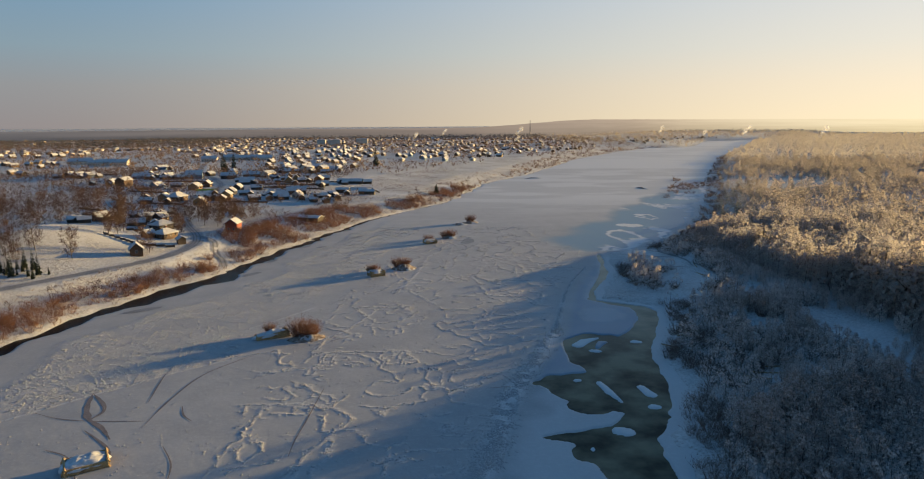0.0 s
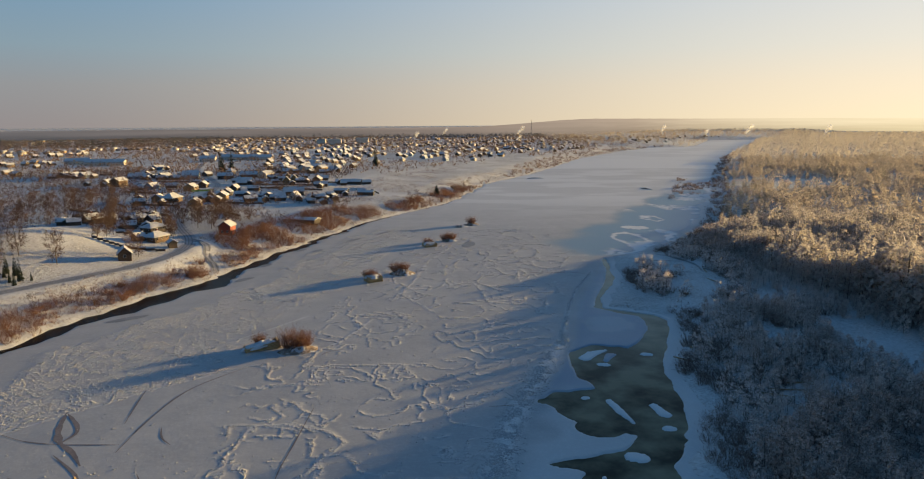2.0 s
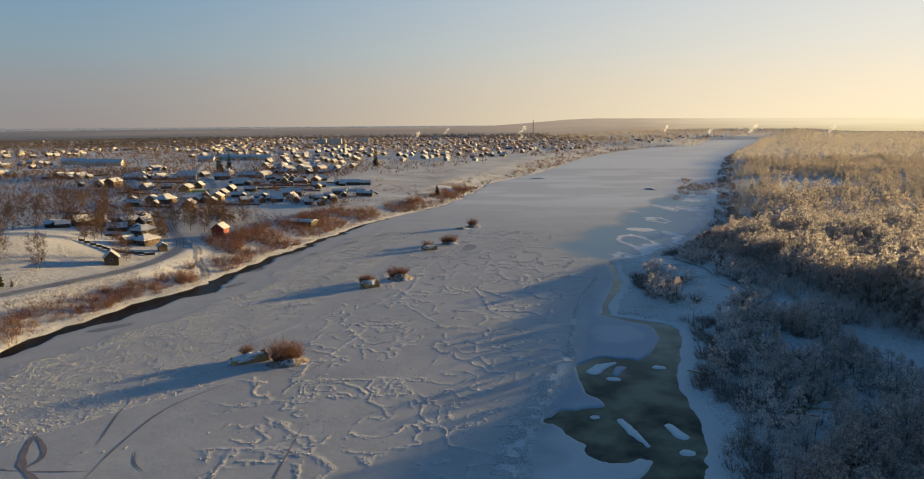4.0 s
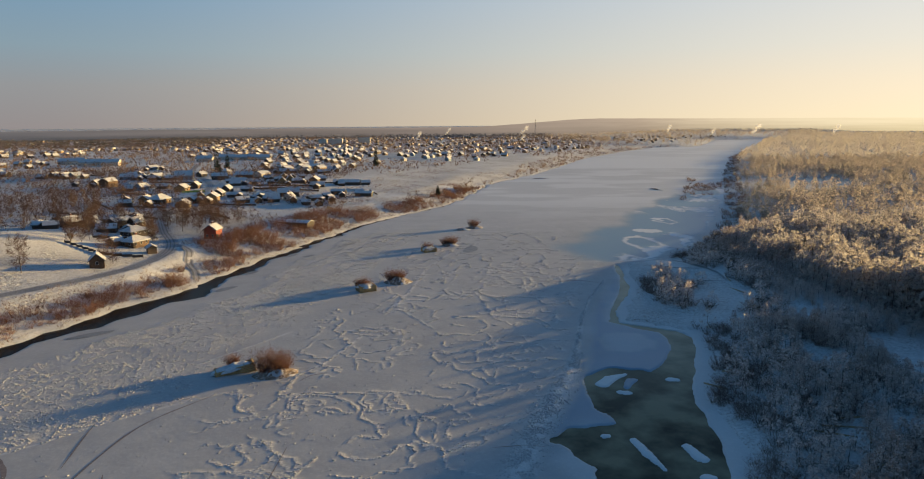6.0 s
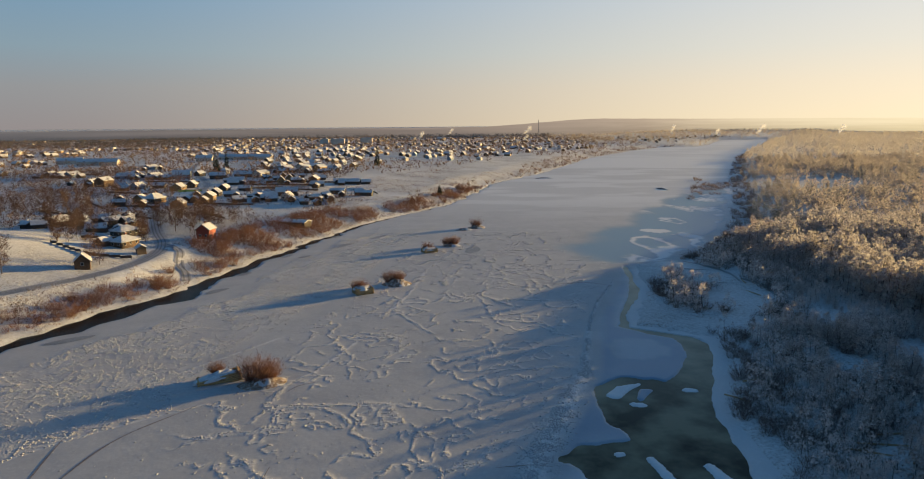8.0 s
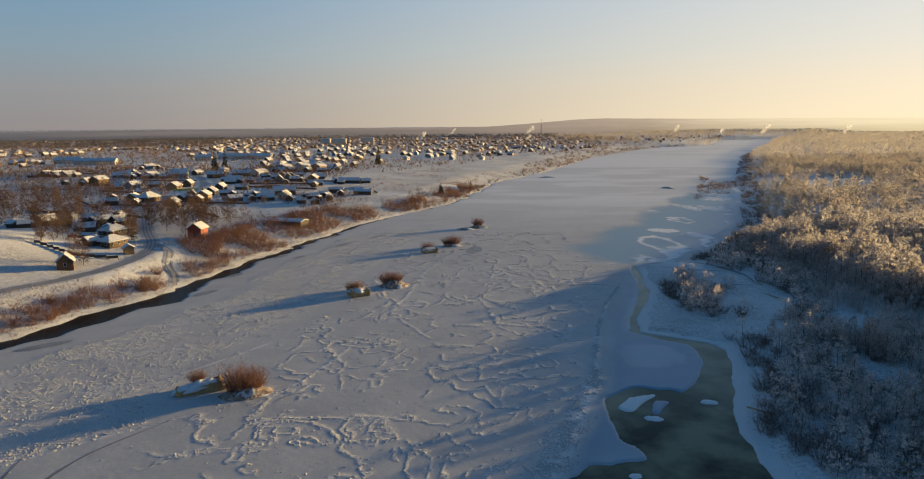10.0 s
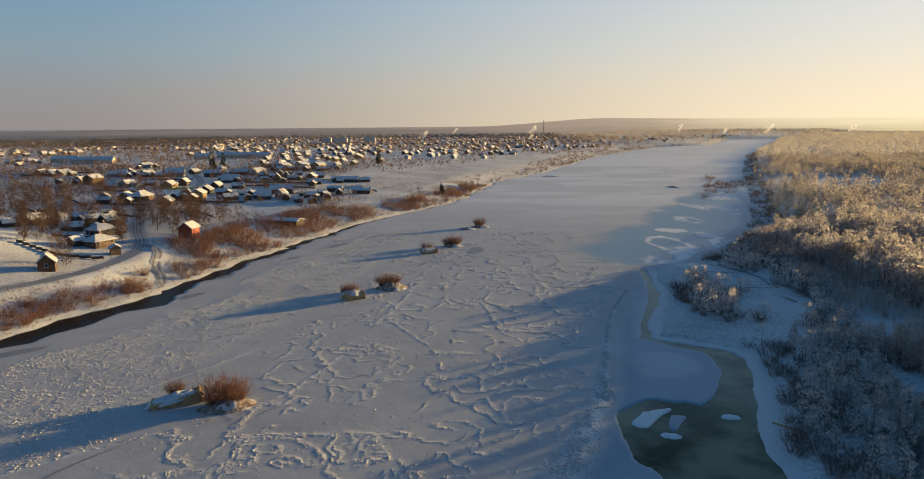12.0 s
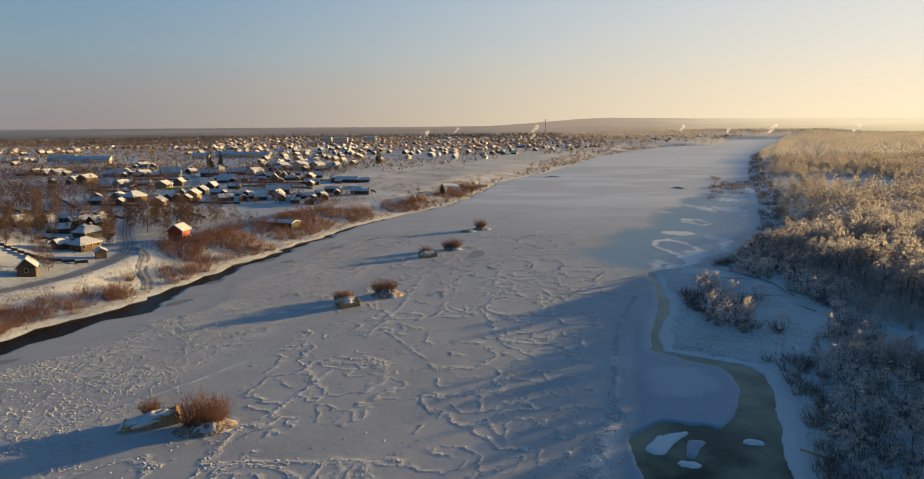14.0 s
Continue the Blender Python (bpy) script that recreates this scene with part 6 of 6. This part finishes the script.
x, y = random_points(rng, 230, 1500, 1330, 3000, 22.0)
keep = (left_bank(y) - x > 4) & (np.hypot(x, y) < far_off(np.arctan2(x, y)) - 25) & (x < 1.15 * left_bank(y) + 40)
cr, wd = sprinkle(FAR, x[keep], y[keep], rng, 0.8, 1.25)
stuff("far_birch_wood", cr, M_FROST_MID, "frosted woods where the river bends away", "forest")

# ---------------------------------------------------------------- old log-driving cribs in the river
def log_mesh(length, r):
    t = np.arange(8) * np.pi / 4
    bm = bmesh.new()
    rings = []
    for px, k in ((-length / 2, 0.92), (-length / 2 + 0.05, 1.0), (length / 2 - 0.05, 1.0), (length / 2, 0.92)):
        rings.append([bm.verts.new((px, math.cos(a) * r * k, math.sin(a) * r * k)) for a in t])
    for a, b in zip(rings, rings[1:]):
        for i in range(8):
            bm.faces.new((a[i], a[(i + 1) % 8], b[(i + 1) % 8], b[i]))
    bm.faces.new(rings[0][::-1]), bm.faces.new(rings[-1])
    bmesh.ops.recalc_face_normals(bm, faces=bm.faces)
    me = bpy.data.meshes.new("log")
    bm.to_mesh(me)
    bm.free()
    me.materials.append(M_LOG)
    return me


def mound(name, rx, ry, h, seed, sharp=1.4, nu=36, nv=14):
    """A lumpy heap with an uneven outline."""
    a = np.linspace(0, 2 * np.pi, nu, endpoint=False)
    V = [(0, 0, h * (0.9 + 0.2 * float(vnoise(seed, 0.5, 3))))]
    for k in range(1, nv + 1):
        s = k / nv
        out = 1 + 0.35 * (fbm(np.cos(a) * 1.7 + seed, np.sin(a) * 1.7, 171) - 0.5) * 2
        px, py = np.cos(a) * rx * s * out, np.sin(a) * ry * s * out
        z = h * np.maximum(0, 1 - s ** sharp) * (0.55 + 0.9 * fbm(px * 0.9 + seed, py * 0.9, 173)) - 0.25 * (k == nv)
        V += list(zip(px, py, z))
    V = np.array(V)
    F = [(0, 1 + i, 1 + (i + 1) % nu) for i in range(nu)]
    for k in range(nv - 1):
        o, p = 1 + k * nu, 1 + (k + 1) * nu
        for i in range(nu):
            j = (i + 1) % nu
            F += [(o + i, p + i, p + j), (o + i, p + j, o + j)]
    me = mesh_from(name, V, np.array(F))
    me.polygons.foreach_set("use_smooth", np.ones(len(F), bool))
    return me


def crib(x, y, length, depth, layers, turn, tilt, label, dip=0.0):
    """A box of crossed logs, filled with stones and capped with snow."""
    root = tagged(new("log_crib"), label, "log crib", "old cribs in the river ice")
    root.matrix_basis = pose(x, y, 0.05 - 0.25 * abs(dip) / 5, tilt, -dip, turn)
    r = 0.21
    long_me, short_me = log_mesh(length, r), log_mesh(depth, r)
    for k in range(layers):
        z = 0.05 + k * r * 1.72
        j = 0.12 * math.sin(k * 2.3 + x)
        for s in (-1, 1):
            piece("log", long_me, root, pose(j, s * (depth / 2 - 0.3), z))
            piece("log", short_me, root, pose(s * (length / 2 - 0.35) + j, 0, z + r * 0.86, 0, 0, 90))
    top = layers * r * 1.72
    fill = mound("stone_fill", length * 0.46, depth * 0.42, 0.6, x * 0.7 + y, 3.0)
    part("stone_fill", fill, M_EARTH, root, "dark stones inside the crib").matrix_basis = pose(0, 0, top - 0.55)
    cap = mound("snow_cap", length * 0.54, depth * 0.57, 0.85, x + y, 2.6)
    part("snow_cap", cap, M_CAP, root, "rounded snow heaped on the logs").matrix_basis = pose(-length * 0.04, 0, top - 0.42)
    return root


def rubble_island(x, y, rx, ry, h, turn, label):
    root = tagged(new("stone_islet"), label, "islet", "stone heaps in the river ice")
    root.matrix_basis = pose(x, y, 0.0, 0, 0, turn)
    part("islet_base", mound("islet_base", rx, ry, h, x + 3 * y), M_EARTH, root, "brown stony base with rotten timber")
    part("snow_cap", mound("snow_cap", rx * 0.95, ry * 0.85, h * 0.8, x + 5 * y, 1.3), M_CAP, root, "wind-packed snow drift").matrix_basis = pose(rx * 0.16, -ry * 0.14, 0.05)
    return root


def bush(x, y, z, scale, seed, h=4.4, label="leafless copper willow bush rooted among old logs", stems=1500, spread=2.9):
    me = mesh_from("willow_bush", *shrub(seed, h, spread, stems, 0.05))
    ob = thing("willow_bush", me, M_WILLOW, label, "bush", "willow bushes on the islets")
    ob.matrix_basis = pose(x, y, z, 0, 0, seed * 37) @ Matrix.Diagonal((scale, scale, scale, 1))
    return ob


crib(-61.5, 97.3, 6.8, 4.4, 4, 32, 3, "snow-heaped crib of yellow logs frozen into the ice")
crib(-49.6, 162.2, 8.4, 4.2, 5, 24, -5, "leaning log crib with a sunlit yellow end", dip=8)
bush(-51.0, 164.2, 0.9, 0.62, 301)
rubble_island(-40.6, 160.6, 5.0, 3.4, 1.3, 20, "low stony islet with drifted snow and willows")
bush(-42.0, 161.2, 0.5, 1.25, 302)
bush(-39.5, 162.0, 0.5, 0.95, 303)
crib(-31.4, 230.3, 5.6, 4.2, 6, 30, 2, "short log crib crowned with willow scrub")
bush(-32.0, 230.8, 1.2, 0.8, 304)
bush(-33.4, 231.2, 1.0, 0.7, 305)
rubble_island(-22.2, 241.2, 4.6, 3.6, 2.0, 10, "snowy stone islet with a dark willow bush")
bush(-24.2, 242.0, 0.6, 1.0, 306)
bush(-21.8, 242.5, 0.9, 0.8, 307)
crib(-14.8, 294, 5.6, 4.2, 5, 28, 3, "broken log crib with scrub on top")
bush(-15.6, 294.8, 1.0, 0.75, 308)
rubble_island(-6.6, 307, 3.8, 3.0, 1.3, 15, "small stony islet with two willow bushes")
bush(-8.2, 307.6, 0.4, 0.85, 309)
bush(-5.4, 308, 0.5, 0.95, 310)
rubble_island(-1.2, 348, 4.2, 2.6, 1.1, 15, "flat snowy islet of sunken logs")
rubble_island(4.6, 354, 4.4, 3.2, 1.5, 15, "stony islet with one willow bush")
bush(4.6, 354.8, 0.6, 1.05, 311)
rubble_island(70.6, 638, 8, 3.0, 1.1, 5, "dark bar of stones near the far bank")
rubble_island(149.6, 536, 2.2, 9.0, 0.9, 18, "dark string of stones in the ice")


# ---------------------------------------------------------------- marks on the ice
def ice_ribbon(name, points, width, mat, label, taper=True, step=1.2, level=None):
    p = curve_points(points, step)
    d = np.gradient(p, axis=0)
    d /= np.linalg.norm(d, axis=1)[:, None]
    n = np.stack([-d[:, 1], d[:, 0]], 1)
    s = np.linspace(0, 1, len(p))
    w = 0.62 * width * (0.5 + 1.0 * vnoise(p[:, 0] * 0.5, p[:, 1] * 0.5, 181)) * (np.sqrt(np.sin(np.pi * np.clip(s, 0.02, 0.98))) if taper else 1)
    rows = []
    for k in (-0.5, 0, 0.5):
        q = p + n * (w * k)[:, None]
        z = 0.155 + ice_z(q[:, 0], q[:, 1]) if level is None else level(q[:, 0], q[:, 1]) + 0.08
        rows.append(np.stack([q[:, 0], q[:, 1], z], 1))
    R = np.stack(rows, 1)
    return thing(name, grid_mesh(name, R[..., 0][:, ::-1], R[..., 1][:, ::-1], R[..., 2][:, ::-1]), mat, label, "ice crack", "cracks in the ice")


seam = "thin dark refrozen crack in the river ice"
for pts, w in (([(-63, 121.7), (-65, 130.5), (-66.3, 137)], 0.5), ([(-59, 110.7), (-59.2, 123), (-57.3, 137), (-49.6, 149.5)], 0.55), ([(-55.4, 120), (-53.5, 116), (-50.9, 113.5)], 0.6),
               ([(-83, 117.4), (-76.6, 114.8), (-69.3, 113.7), (-59.8, 113.6)], 0.45), ([(-29.2, 128.4), (-29.4, 113.4), (-29.6, 105.5), (-29.3, 100)], 0.45),
               ([(-34.2, 156.3), (-32.8, 159.2), (-29.3, 161.2)], 0.4), ([(20, 243), (30.5, 241.3), (39.7, 242), (46.5, 238)], 0.8), ([(10, 263), (22, 250), (31, 242)], 0.5),
               ([(5, 128), (10, 128.6), (14, 128.2)], 0.4), ([(-52, 104), (-48, 98), (-46, 92)], 0.4), ([(-72, 103), (-66, 100), (-60, 92)], 0.5)):
    ice_ribbon("ice_crack", pts, w, M_CRACK, seam)
ice_ribbon("wet_stain", [(-76.6, 126.5), (-74.2, 120), (-71, 114.8), (-66.5, 111), (-62.5, 106.5)], 1.9, M_CRACK, "brown wet stain where water seeped through")
ice_ribbon("wet_stain", [(-76.2, 126), (-71.5, 121), (-69.8, 117.5), (-70.6, 113.8)], 1.2, M_CRACK, "brown wet stain where water seeped through")
ice_ribbon("wet_stain", [(-69, 110), (-61, 103), (-58, 97)], 0.7, M_CRACK, "brown wet stain where water seeped through")

for pts, w in (([(78, 272), (84, 258), (87, 246), (86, 236)], 2.6), ([(88, 240), (91, 228), (90, 214), (88, 204)], 4.2), ([(66, 262), (76, 256), (84, 252)], 1.6), ([(72, 240), (80, 236), (87, 234)], 1.8)):
    ice_ribbon("side_stream", pts, w, M_GREY_ICE, "narrow frozen side stream behind the snowy spit", level=ground_z)


def ice_patch(x, y, rx, ry, turn, label="smooth grey refrozen hole in snowy ice", mat=None):
    a = np.linspace(0, 2 * np.pi, 40, endpoint=False)
    k = 1 + 0.3 * (fbm(np.cos(a) * 1.3 + x, np.sin(a) * 1.3 + y, 191) - 0.5) * 2
    c, s = math.cos(radians(turn)), math.sin(radians(turn))
    V = [(x, y)]
    for q in (0.5, 1.0):
        ex, ey = np.cos(a) * rx * k * q, np.sin(a) * ry * k * q
        V += list(zip(x + ex * c - ey * s, y + ex * s + ey * c))
    V = np.array(V)
    F = [(0, 1 + i, 1 + (i + 1) % 40) for i in range(40)]
    for i in range(40):
        j = (i + 1) % 40
        F += [(1 + i, 41 + i, 41 + j), (1 + i, 41 + j, 1 + j)]
    z = 0.17 + np.maximum(ice_z(V[:, 0], V[:, 1]), 0) * 0.3
    return thing("refrozen_hole", mesh_from("refrozen_hole", np.column_stack([V, z]), np.array(F)), mat or M_GREY_ICE, label, "ice patch", "refrozen holes in the ice")


for px, py, rx, ry, tu in ((-96, 187, 5.5, 1.6, 40), (-77.7, 233.5, 4.2, 1.8, 62), (-77, 256.5, 3.4, 1.5, 70), (-70.5, 287, 4, 1.5, 70), (-63.3, 286, 3, 1.4, 60), (-52, 310, 6, 1.8, 65), (-60, 330, 4, 1.3, 65), (-40, 330, 6, 1.5, 60), (3, 298, 3.0, 7.0, -10)):
    ice_patch(px, py, rx, ry, tu)
# ---------------------------------------------------------------- driftwood on the shore
DRIFT_ME = log_mesh(1.0, 0.16)
for px, py, run, tu in ((51, 152, 5.0, 130), (57, 160, 4.0, 20), (66, 133, 7.0, 165), (63, 131, 6.0, 150), (70, 136, 6.5, 10), (60, 128, 5.0, 100), (68, 129, 5.5, 60), (84, 222, 7, 100), (87, 236, 6, 80), (64, 120, 5, 30)):
    ob = tagged(new("driftwood_log", DRIFT_ME), "pale bare driftwood log on the snowy shore", "log", "driftwood on the shore")
    ob.matrix_basis = pose(px, py, max(0.2, float(ground_z(px, py))) + 0.12, 0, 3, tu) @ Matrix.Diagonal((run, 1, 1, 1))


# ---------------------------------------------------------------- mast and chimney smoke far away
def mast(x, y, height, label):
    root = tagged(new("radio_mast"), label, "mast", "masts")
    base_z = float(ground_z(x, y))
    root.matrix_basis = pose(x, y, base_z)
    for k in range(3):
        a = k * 2 * math.pi / 3
        part("leg", mesh_from("leg", *tube((math.cos(a) * 2.2, math.sin(a) * 2.2, -0.5), (math.cos(a) * 0.5, math.sin(a) * 0.5, height), 0.45, 0.3, 5)), M_STEEL, root)
    for j in range(8):
        f = (j + 0.5) / 8
        r = 2.2 + (0.5 - 2.2) * f
        pts = [(math.cos(k * 2.0944) * r, math.sin(k * 2.0944) * r, height * f) for k in range(3)]
        part("brace", mesh_from("brace", *joined([tube(pts[k], pts[(k + 1) % 3], 0.2, 0.2, 4) for k in range(3)])), M_STEEL, root)


mast(211, 2018, 50, "thin grey lattice mast rising over the town")


def plume(x, y, z, size, lean, seed):
    """A drifting puff of smoke: overlapping lumps, larger and looser upwards."""
    rng = np.random.default_rng(seed)
    bm = bmesh.new()
    for k in range(9):
        f = k / 8
        r = size * (0.16 + 0.2 * f) * (0.8 + 0.4 * rng.random())
        c = Vector((lean * size * f ** 1.3 + rng.normal() * 0.07 * size, rng.normal() * 0.07 * size, size * f * 1.1))
        bmesh.ops.create_icosphere(bm, subdivisions=2, radius=r, matrix=Matrix.Translation(c))
    for v in bm.verts:
        v.co += Vector(noise.noise_vector(v.co * (3.0 / size))) * size * 0.14
    for fc in bm.faces:
        fc.smooth = True
    me = bpy.data.meshes.new("smoke_plume")
    bm.to_mesh(me)
    bm.free()
    ob = thing("smoke_plume", me, M_SMOKE, "white chimney smoke drifting over distant roofs", "smoke", "smoke over the town")
    ob.matrix_basis = pose(x, y, z)
    return ob


for k, (px, py, pz, size, lean) in enumerate(((-116, 1618, 14, 12, 0.5), (-57, 1924, 18, 12, 0.9), (163, 1924, 19, 17, 0.9), (124, 1514, 9, 11, 0.7), (604, 2000, 19, 16, 0.6),
                                              (724, 1970, 10, 13, 0.6), (830, 1930, 15, 20, 0.9), (1010, 1840, 15, 17, 1.0))):
    plume(px, py, pz, size, lean, 400 + k)
